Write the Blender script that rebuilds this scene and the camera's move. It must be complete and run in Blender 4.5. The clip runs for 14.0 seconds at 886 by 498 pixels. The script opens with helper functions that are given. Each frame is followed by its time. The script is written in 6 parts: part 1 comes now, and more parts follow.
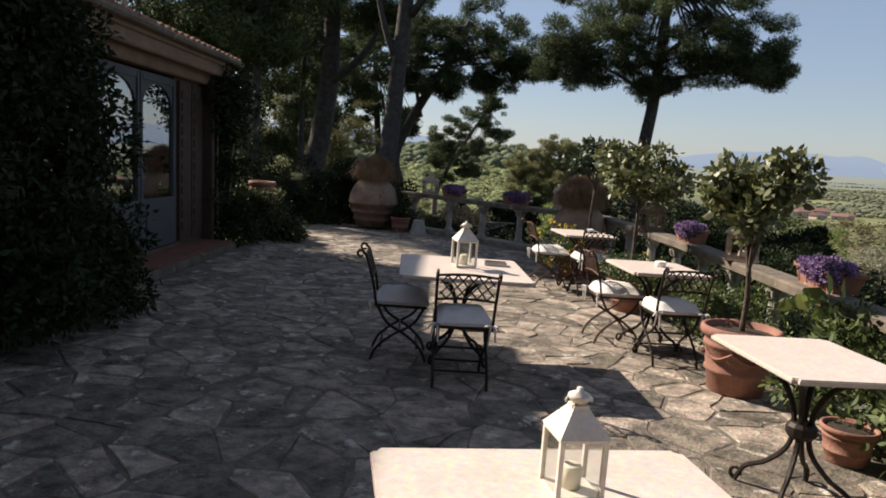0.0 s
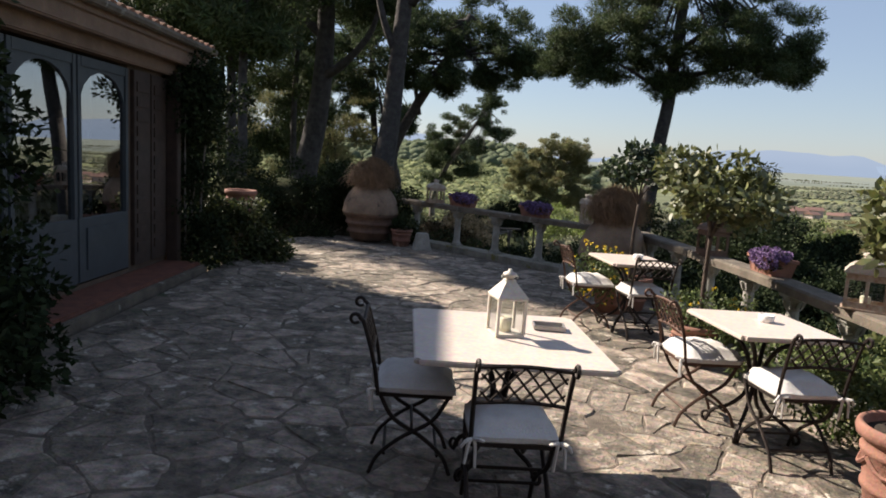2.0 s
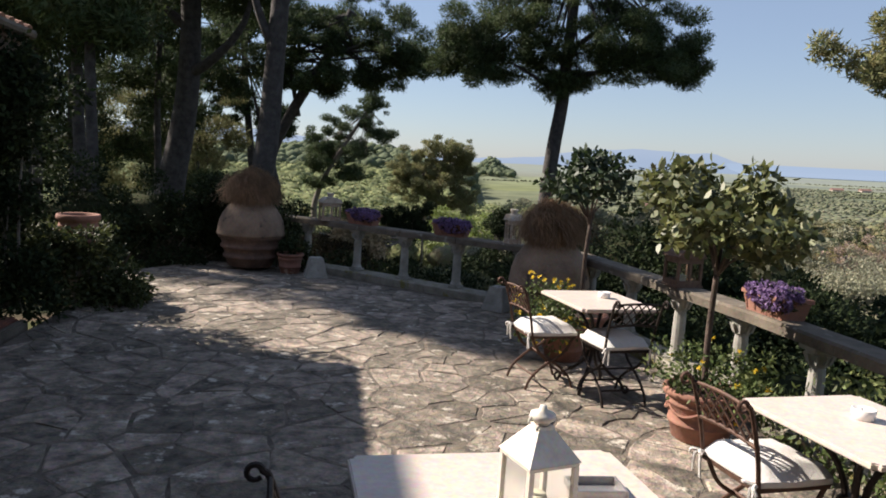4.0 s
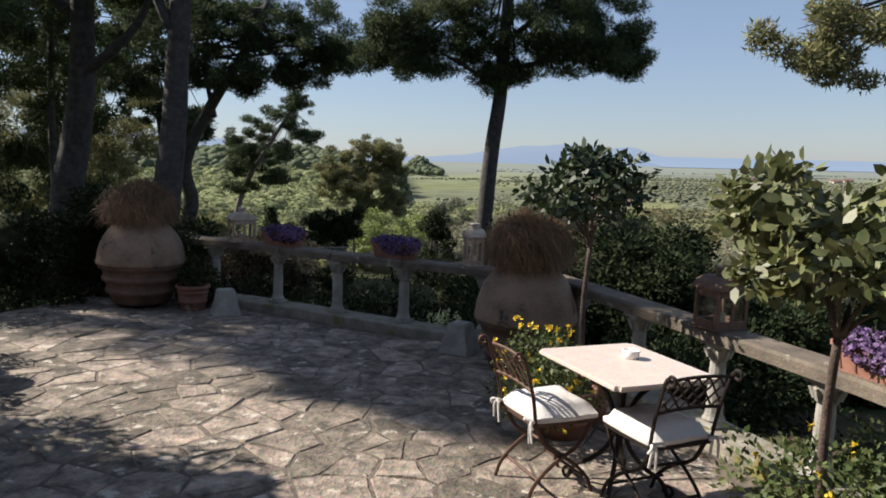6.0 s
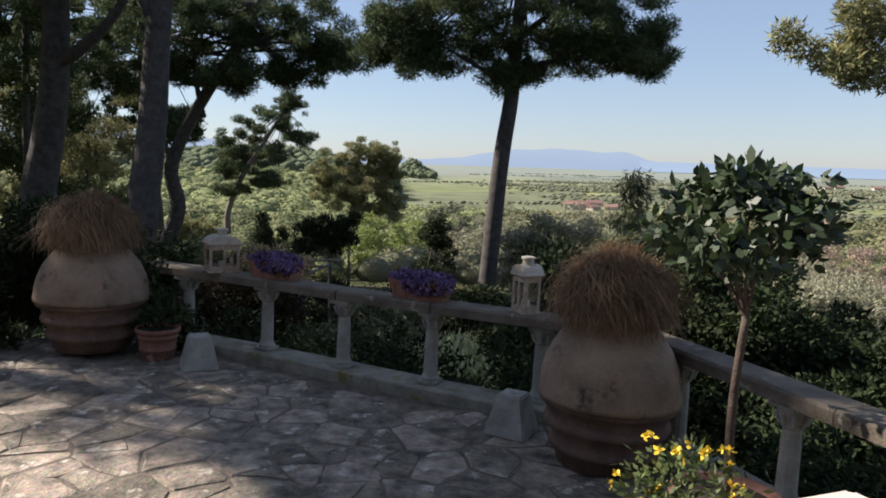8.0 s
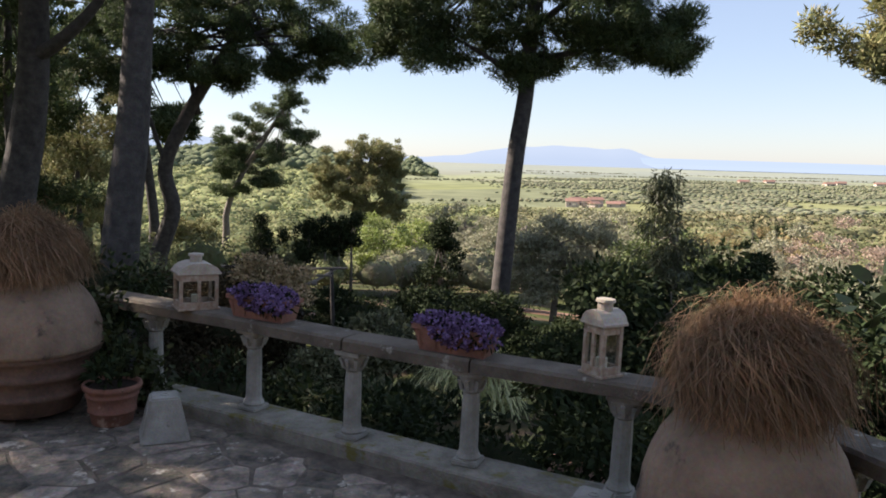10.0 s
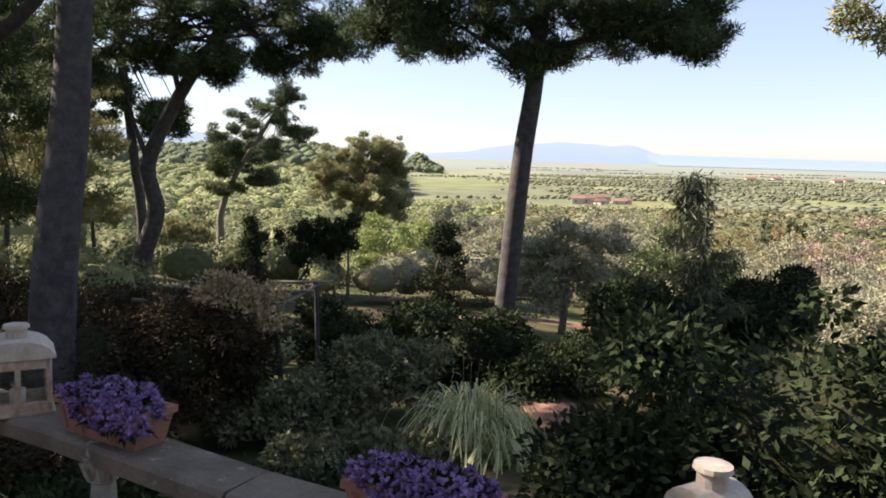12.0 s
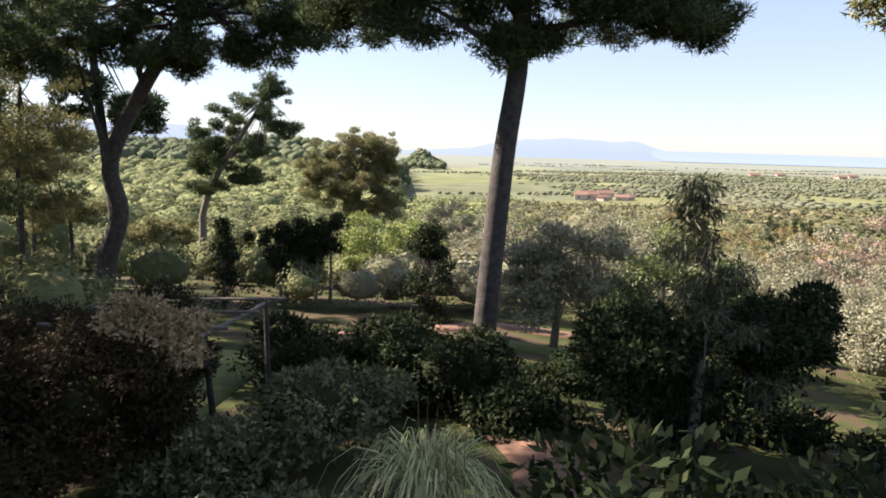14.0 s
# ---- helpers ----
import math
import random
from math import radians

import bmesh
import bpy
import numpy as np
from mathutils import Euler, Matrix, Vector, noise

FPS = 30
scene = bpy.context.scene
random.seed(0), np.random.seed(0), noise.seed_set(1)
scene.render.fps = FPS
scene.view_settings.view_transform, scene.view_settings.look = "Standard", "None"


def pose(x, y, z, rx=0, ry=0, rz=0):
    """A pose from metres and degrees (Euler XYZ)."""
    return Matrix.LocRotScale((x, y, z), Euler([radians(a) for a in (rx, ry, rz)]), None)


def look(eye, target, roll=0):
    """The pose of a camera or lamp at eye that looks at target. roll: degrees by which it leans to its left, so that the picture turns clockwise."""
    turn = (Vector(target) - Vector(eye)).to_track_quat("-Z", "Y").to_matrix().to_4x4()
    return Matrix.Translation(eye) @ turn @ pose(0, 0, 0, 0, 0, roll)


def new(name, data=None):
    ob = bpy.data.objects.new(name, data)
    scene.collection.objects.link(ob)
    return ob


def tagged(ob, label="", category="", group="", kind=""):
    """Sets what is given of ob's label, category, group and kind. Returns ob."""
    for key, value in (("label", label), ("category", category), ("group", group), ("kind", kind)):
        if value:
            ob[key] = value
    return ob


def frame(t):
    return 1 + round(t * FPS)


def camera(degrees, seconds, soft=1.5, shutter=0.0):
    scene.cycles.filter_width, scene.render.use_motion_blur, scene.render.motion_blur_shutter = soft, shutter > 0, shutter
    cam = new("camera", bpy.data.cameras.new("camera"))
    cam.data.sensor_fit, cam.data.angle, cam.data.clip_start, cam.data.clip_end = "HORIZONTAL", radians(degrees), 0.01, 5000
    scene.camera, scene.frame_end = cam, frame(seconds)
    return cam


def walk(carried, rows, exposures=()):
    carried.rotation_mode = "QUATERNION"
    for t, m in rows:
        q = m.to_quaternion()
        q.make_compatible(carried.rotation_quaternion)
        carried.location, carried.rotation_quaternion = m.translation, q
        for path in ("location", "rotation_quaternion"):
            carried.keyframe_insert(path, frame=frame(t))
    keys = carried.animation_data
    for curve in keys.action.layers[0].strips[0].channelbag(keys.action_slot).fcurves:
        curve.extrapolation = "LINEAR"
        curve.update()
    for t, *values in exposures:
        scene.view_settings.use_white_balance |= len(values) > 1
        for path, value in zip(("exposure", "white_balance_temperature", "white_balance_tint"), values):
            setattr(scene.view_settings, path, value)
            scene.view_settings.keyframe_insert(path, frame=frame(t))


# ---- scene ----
cam = camera(62.8, 14.0, soft=1.8)
PATH = [
    (0, (2.108, -1.574, 1.547), (1.693, 0.367, 1.304), 2.6),
    (0.5, (1.994, -1.238, 1.579), (1.575, 0.702, 1.335), 2.6),
    (1, (1.848, -0.819, 1.611), (1.427, 1.121, 1.365), 2.7),
    (1.5, (1.701, -0.365, 1.638), (1.28, 1.574, 1.388), 2.8),
    (2, (1.515, 0.174, 1.649), (1.112, 2.117, 1.401), 2.8),
    (2.5, (1.328, 0.629, 1.689), (0.97, 2.581, 1.44), 2.7),
    (3, (1.129, 1.113, 1.725), (0.854, 3.078, 1.478), 2.3),
    (3.5, (0.985, 1.537, 1.731), (0.8, 3.514, 1.494), 2.2),
    (4, (0.871, 1.996, 1.752), (0.79, 3.98, 1.521), 2.1),
    (4.2, (0.815, 2.196, 1.75), (0.782, 4.183, 1.522), 1.9),
    (6.3, (0.624, 4.281, 1.802), (0.742, 6.265, 1.573), 0.9),
    (6.5, (0.589, 4.49, 1.789), (0.708, 6.475, 1.571), 1.2),
    (7, (0.494, 5.007, 1.826), (0.616, 6.991, 1.608), 1.0),
    (7.5, (0.402, 5.429, 1.847), (0.53, 7.413, 1.629), 1.0),
    (8, (0.355, 5.875, 1.88), (0.485, 7.859, 1.659), 1.2),
    (8.2, (0.314, 6.055, 1.895), (0.438, 8.039, 1.672), 1.4),
    (10.3, (0.195, 7.742, 1.953), (0.32, 9.725, 1.725), 0.9),
    (10.5, (0.223, 7.973, 1.96), (0.345, 9.956, 1.732), 0.9),
    (11, (0.314, 8.55, 2.009), (0.43, 10.534, 1.779), 0.9),
    (11.5, (0.408, 9.084, 2.037), (0.521, 11.067, 1.804), 0.9),
    (12, (0.497, 9.529, 2.051), (0.609, 11.512, 1.814), 1.0),
    (12.5, (0.673, 10.086, 2.065), (0.781, 12.068, 1.823), 1.0),
    (13, (0.905, 10.691, 2.083), (1.008, 12.673, 1.838), 1.0),
    (13.5, (1.114, 11.206, 2.105), (1.216, 13.188, 1.858), 1.1),
    (14, (1.342, 11.654, 2.142), (1.446, 13.636, 1.894), 1.0),
]
walk(cam, [(t, look(eye, target, roll)) for t, eye, target, roll in PATH],
     ((0, 0.98, 6400, 14), (2, 1.16, 6300, 14), (4.2, 1.12, 6150, 14), (6.5, 1.00, 6050, 13), (8.2, 1.32, 6150, 14), (10.3, 1.76, 6500, 17), (14, 1.88, 6550, 18)))

# ---- world and sun ----
SUN_EL, SUN_DIR = 38.0, (-0.94, 0.34)
world = bpy.data.worlds.new("sky")
scene.world = world
world.use_nodes = True
wn, wl = world.node_tree.nodes, world.node_tree.links
sky = wn.new("ShaderNodeTexSky")
sky.sky_type, sky.sun_disc = "NISHITA", False
sky.sun_elevation, sky.sun_rotation = radians(SUN_EL), math.atan2(SUN_DIR[0], SUN_DIR[1])
sky.air_density, sky.dust_density, sky.ozone_density = 1.0, 0.4, 1.4
wn["Background"].inputs["Strength"].default_value = 0.056
haze = wn.new("ShaderNodeMix")
haze.data_type = "RGBA"
haze.inputs[0].default_value = 0.42
haze.inputs[7].default_value = (3.5, 4.1, 5.1, 1)
wl.new(sky.outputs["Color"], haze.inputs[6]), wl.new(haze.outputs[2], wn["Background"].inputs["Color"])
sun_data = bpy.data.lights.new("sun", "SUN")
sun_data.energy, sun_data.angle, sun_data.color = 5.0, radians(0.6), (1.0, 0.89, 0.73)
sun = new("sun", sun_data)
ce = math.cos(radians(SUN_EL))
sun.matrix_world = look((SUN_DIR[0] * ce * 60, SUN_DIR[1] * ce * 60, math.sin(radians(SUN_EL)) * 60), (0, 0, 0))

# ---- materials ----
def material(name, base, dark=None, scale=6.0, rough=0.8, bump=0.2, metal=0.0, fine=60.0, spots=None, island=0.0, obrand=0.0, spec=0.4, trans=0.0):
    """Two scales of noise between two colours, optional lichen spots, random tint per island or per object."""
    m = bpy.data.materials.new(name)
    m.use_nodes = True
    n, l = m.node_tree.nodes, m.node_tree.links
    b = n["Principled BSDF"]
    dark = dark or tuple(c * 0.6 for c in base)
    co = n.new("ShaderNodeTexCoord")
    geo = n.new("ShaderNodeNewGeometry")
    def noise_node(s, detail=6.0):
        t = n.new("ShaderNodeTexNoise")
        t.inputs["Scale"].default_value, t.inputs["Detail"].default_value, t.inputs["Roughness"].default_value = s, detail, 0.65
        l.new(geo.outputs["Position"], t.inputs["Vector"])
        return t
    big, small = noise_node(scale), noise_node(fine, 3.0)
    ramp = n.new("ShaderNodeValToRGB")
    ramp.color_ramp.elements[0].position, ramp.color_ramp.elements[1].position = 0.32, 0.68
    ramp.color_ramp.elements[0].color, ramp.color_ramp.elements[1].color = (*dark, 1), (*base, 1)
    l.new(big.outputs["Fac"], ramp.inputs["Fac"])
    col = ramp.outputs["Color"]
    def mix(kind, fac, a, c):
        x = n.new("ShaderNodeMix")
        x.data_type, x.blend_type = "RGBA", kind
        if isinstance(fac, float):
            x.inputs[0].default_value = fac
        else:
            l.new(fac, x.inputs[0])
        for sock, v in ((x.inputs[6], a), (x.inputs[7], c)):
            if isinstance(v, tuple):
                sock.default_value = (*v, 1)
            else:
                l.new(v, sock)
        return x.outputs[2]
    col = mix("OVERLAY", 0.35, col, small.outputs["Color"])
    hsv = None
    for amount, source in ((island, geo.outputs["Random Per Island"]), (obrand, n.new("ShaderNodeObjectInfo").outputs["Random"])):
        if amount:
            hsv = n.new("ShaderNodeHueSaturation")
            r = n.new("ShaderNodeMapRange")
            r.inputs["To Min"].default_value, r.inputs["To Max"].default_value = 1 - amount, 1 + amount
            l.new(source, r.inputs["Value"]), l.new(r.outputs["Result"], hsv.inputs["Value"])
            r2 = n.new("ShaderNodeMapRange")
            r2.inputs["To Min"].default_value, r2.inputs["To Max"].default_value = 0.5 + 0.02 * amount, 0.5 - 0.02 * amount
            l.new(source, r2.inputs["Value"]), l.new(r2.outputs["Result"], hsv.inputs["Hue"])
            l.new(col, hsv.inputs["Color"])
            col = hsv.outputs["Color"]
    if spots:
        sp = noise_node(spots[1], 8.0)
        sr = n.new("ShaderNodeValToRGB")
        sr.color_ramp.elements[0].position, sr.color_ramp.elements[1].position = spots[2], spots[2] + 0.07
        l.new(sp.outputs["Fac"], sr.inputs["Fac"])
        col = mix("MIX", sr.outputs["Color"], col, spots[0])
    l.new(col, b.inputs["Base Color"])
    b.inputs["Roughness"].default_value, b.inputs["Metallic"].default_value = rough, metal
    b.inputs["Specular IOR Level"].default_value = spec
    if trans:
        tl = n.new("ShaderNodeBsdfTranslucent")
        ms = n.new("ShaderNodeMixShader")
        ms.inputs[0].default_value = trans
        l.new(col, tl.inputs["Color"]), l.new(b.outputs[0], ms.inputs[1]), l.new(tl.outputs[0], ms.inputs[2])
        l.new(ms.outputs[0], n["Material Output"].inputs["Surface"])
    if bump:
        bp = n.new("ShaderNodeBump")
        bp.inputs["Strength"].default_value, bp.inputs["Distance"].default_value = bump, 0.02
        l.new(small.outputs["Fac"], bp.inputs["Height"])
        l.new(bp.outputs["Normal"], b.inputs["Normal"])
    return m


STONE = material("paving_stone", (0.325, 0.27, 0.21), (0.068, 0.059, 0.048), 6.5, 0.92, 1.0, 0, 26, ((0.47, 0.42, 0.35), 6, 0.58), obrand=0.42)
STONE_REST = material("paving_stone_rest", (0.325, 0.27, 0.21), (0.068, 0.059, 0.048), 6.5, 0.92, 1.0, 0, 26, ((0.47, 0.42, 0.35), 6, 0.58), island=0.42)
MORTAR = material("mortar", (0.19, 0.155, 0.12), (0.075, 0.062, 0.05), 8, 0.95, 0.6, 0, 70, ((0.06, 0.075, 0.04), 3, 0.6))
CAST = material("cast_stone", (0.38, 0.365, 0.325), (0.22, 0.21, 0.18), 7, 0.85, 0.3, 0, 80, ((0.14, 0.13, 0.11), 9, 0.66))
RAILSTONE = material("weathered_rail_stone", (0.175, 0.145, 0.11), (0.08, 0.066, 0.05), 4, 0.9, 0.5, 0, 50, ((0.33, 0.31, 0.26), 7, 0.61))
PLINTHSTONE = material("mossy_plinth_stone", (0.31, 0.285, 0.23), (0.14, 0.128, 0.098), 5, 0.92, 0.6, 0, 45, ((0.17, 0.15, 0.045), 4.5, 0.55))
MARBLE = material("pale_tabletop", (0.60, 0.51, 0.45), (0.53, 0.45, 0.39), 9, 0.45, 0.05, 0, 40)
IRON = material("wrought_iron", (0.035, 0.026, 0.022), (0.018, 0.013, 0.011), 20, 0.55, 0.2, 0.5, 90)
RUSTIRON = material("rust_brown_iron", (0.11, 0.055, 0.035), (0.05, 0.03, 0.022), 20, 0.6, 0.2, 0.3, 90)
CUSHION = material("cushion_cotton", (0.66, 0.63, 0.60), (0.56, 0.54, 0.51), 12, 0.95, 0.3, 0, 120)
TERRA = material("terracotta", (0.31, 0.155, 0.11), (0.20, 0.095, 0.068), 7, 0.85, 0.3, 0, 60, ((0.5, 0.36, 0.28), 5, 0.63))
OLDTERRA = material("pale_old_terracotta", (0.32, 0.23, 0.16), (0.18, 0.125, 0.088), 4, 0.9, 0.35, 0, 40, ((0.055, 0.05, 0.04), 2.6, 0.60))
DARKTERRA = material("stained_terracotta", (0.20, 0.125, 0.09), (0.085, 0.055, 0.042), 5, 0.9, 0.4, 0, 40, ((0.32, 0.235, 0.17), 5, 0.64))
SOIL = material("potting_soil", (0.05, 0.035, 0.025), (0.02, 0.015, 0.01), 30, 1.0, 0.8)
WHITEMETAL = material("white_painted_metal", (0.66, 0.61, 0.54), (0.54, 0.49, 0.42), 14, 0.5, 0.1, 0, 60)
CREAMMETAL = material("weathered_cream_metal", (0.48, 0.43, 0.36), (0.34, 0.28, 0.22), 14, 0.55, 0.15, 0, 60)
RUSTYWHITE = material("rusty_white_metal", (0.46, 0.39, 0.31), (0.26, 0.16, 0.10), 26, 0.65, 0.2, 0, 80)
RUSTYBROWN = material("rusted_lantern_metal", (0.20, 0.125, 0.085), (0.10, 0.06, 0.042), 26, 0.75, 0.2, 0.2, 80)
STEEL = material("brushed_steel", (0.42, 0.40, 0.39), (0.30, 0.29, 0.28), 12, 0.4, 0.1, 0.7, 90)
WAX = material("candle_wax", (0.80, 0.75, 0.58), None, 10, 0.6, 0.05)
CERAMIC = material("white_ceramic", (0.82, 0.80, 0.78), (0.78, 0.76, 0.74), 10, 0.25, 0.0)
BARK = material("pine_bark", (0.082, 0.074, 0.069), (0.030, 0.027, 0.026), 5, 0.95, 0.9, 0, 22)
LEMONBARK = material("brown_citrus_bark", (0.11, 0.080, 0.062), (0.055, 0.04, 0.032), 12, 0.9, 0.6, 0, 60)
GREYBARK = material("grey_bark", (0.22, 0.19, 0.16), (0.11, 0.095, 0.08), 9, 0.95, 0.7, 0, 40)
WEEPING = material("narrow_dark_leaves", (0.075, 0.088, 0.04), (0.03, 0.038, 0.018), 3, 0.55, 0, 0, 12, island=0.45, spec=0.4, trans=0.2)
BUSH = material("mid_green_leaves", (0.075, 0.088, 0.03), (0.03, 0.04, 0.015), 5, 0.6, 0, 0, 20, island=0.45, spec=0.25, trans=0.25)
# dark tone of the added shrub cores, depicting the shade within
SHADE_CORE = material("shrub_core_shade", (0.042, 0.046, 0.024), (0.016, 0.020, 0.010), 6, 0.95, 0.8, 0, 24, spec=0.05)
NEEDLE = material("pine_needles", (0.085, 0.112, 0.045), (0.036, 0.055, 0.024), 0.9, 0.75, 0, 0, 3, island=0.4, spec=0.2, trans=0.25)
# paler copy of pine_needles, sunshine put into the needle colour
NEEDLE_SUNLIT = material("sunlit_pine_needles", (0.25, 0.24, 0.11), (0.12, 0.128, 0.056), 0.9, 0.75, 0, 0, 3, island=0.4, spec=0.2, trans=0.25)
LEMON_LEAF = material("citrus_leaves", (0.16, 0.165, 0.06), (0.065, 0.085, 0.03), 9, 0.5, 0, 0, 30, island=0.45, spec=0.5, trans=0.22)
# dark copy of citrus_leaves; the third tree's shade is put into the colour
LEMON_SHADED = material("shaded_citrus_leaves", (0.038, 0.060, 0.021), (0.018, 0.033, 0.012), 9, 0.55, 0, 0, 30, island=0.4, spec=0.5, trans=0.2)
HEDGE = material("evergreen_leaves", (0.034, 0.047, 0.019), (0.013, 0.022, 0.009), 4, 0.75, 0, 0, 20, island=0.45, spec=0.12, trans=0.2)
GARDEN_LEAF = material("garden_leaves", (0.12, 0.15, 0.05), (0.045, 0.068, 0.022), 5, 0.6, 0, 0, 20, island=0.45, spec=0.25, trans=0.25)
# brighter, yellower copy of garden_leaves with sunlight put into the colour
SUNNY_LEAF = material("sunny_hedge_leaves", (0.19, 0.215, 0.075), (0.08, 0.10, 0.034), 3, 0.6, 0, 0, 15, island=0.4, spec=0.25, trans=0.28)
LIGHT_LEAF = material("fresh_leaves", (0.25, 0.30, 0.075), (0.14, 0.19, 0.05), 2, 0.55, 0, 0, 10, island=0.35, trans=0.3)
RED_LEAF = material("reddish_leaves", (0.060, 0.042, 0.023), (0.020, 0.021, 0.010), 2, 0.7, 0, 0, 15, island=0.45, spec=0.12, trans=0.2)
OLIVE_LEAF = material("olive_leaves", (0.29, 0.28, 0.19), (0.175, 0.18, 0.11), 2, 0.65, 0, 0, 12, island=0.22, trans=0.2)
OCHRE_LEAF = material("ochre_leaves", (0.25, 0.19, 0.09), (0.14, 0.125, 0.06), 0.06, 0.7, 0, 0, 1.5, island=0.25, spec=0.15, trans=0.25)
PINK_LEAF = material("pinkish_spring_twigs", (0.36, 0.27, 0.22), (0.24, 0.185, 0.14), 1.5, 0.8, 0, 0, 10, island=0.3, trans=0.2)
STRAW = material("dry_straw_grass", (0.29, 0.18, 0.098), (0.14, 0.088, 0.05), 6, 0.8, 0, 0, 40, island=0.4, trans=0.2)
BLADE = material("pampas_blades", (0.60, 0.60, 0.33), (0.38, 0.40, 0.18), 3, 0.6, 0, 0, 20, island=0.4, trans=0.3)
VIOLET = material("violet_petals", (0.29, 0.19, 0.37), (0.13, 0.08, 0.19), 30, 0.8, 0, 0, 90, island=0.4, trans=0.2)
YELLOW = material("yellow_petals", (0.78, 0.60, 0.05), (0.65, 0.45, 0.03), 30, 0.7, 0, 0, 90, island=0.2, trans=0.2)
PLASTER = material("ochre_plaster", (0.13, 0.088, 0.06), (0.08, 0.055, 0.038), 3, 0.9, 0.3, 0, 60)
EAVEWOOD = material("eave_timber", (0.22, 0.145, 0.10), (0.14, 0.09, 0.06), 4, 0.75, 0.2, 0, 50)
ROOFTILE = material("clay_roof_tile", (0.32, 0.16, 0.10), (0.20, 0.10, 0.065), 6, 0.9, 0.4, 0, 40, ((0.16, 0.15, 0.11), 7, 0.6), obrand=0.25)
DOORPAINT = material("blue_grey_door_paint", (0.055, 0.066, 0.075), (0.04, 0.048, 0.055), 5, 0.5, 0.05)
DOORFRAME = material("dark_grey_door_frame", (0.05, 0.06, 0.068), (0.035, 0.042, 0.048), 5, 0.5, 0.05)
DARKWOOD = material("dark_brown_timber", (0.06, 0.038, 0.028), (0.03, 0.02, 0.015), 8, 0.6, 0.2)
BRICKSTEP = material("red_clay_step", (0.20, 0.075, 0.045), (0.10, 0.042, 0.03), 7, 0.8, 0.3)
CURTAIN = material("pale_curtain", (0.6, 0.58, 0.55), None, 6, 0.9, 0.1)
DARK_WOOD = material("dark_evergreen_canopy", (0.055, 0.075, 0.032), (0.025, 0.038, 0.018), 0.1, 0.85, 0, 0, 2, island=0.4, spec=0.08, trans=0.1)
FOREST = material("wood_canopy", (0.21, 0.225, 0.105), (0.105, 0.128, 0.06), 0.03, 0.9, 0.8, 0, 0.9, island=0.4, spec=0.08, trans=0.08)
FAR_FOREST = material("far_wood_canopy", (0.115, 0.135, 0.075), (0.07, 0.09, 0.058), 0.012, 0.9, 0.6, 0, 0.5, island=0.3, spec=0.08, trans=0.05)
VALLEY = material("mixed_wood_canopy", (0.165, 0.148, 0.085), (0.085, 0.10, 0.05), 0.025, 0.9, 0.8, 0, 0.9, island=0.38, spec=0.08, trans=0.08)
FLATS = material("grey_green_plain_woods", (0.15, 0.155, 0.10), (0.105, 0.115, 0.075), 0.012, 0.9, 0, 0, 0.3, island=0.25, spec=0.1, trans=0.05)
WALLPALE = material("farm_plaster", (0.58, 0.48, 0.42), None, 2, 0.9, 0)
FARMROOF = material("farm_roof", (0.23, 0.135, 0.11), (0.17, 0.10, 0.08), 1, 0.9, 0)

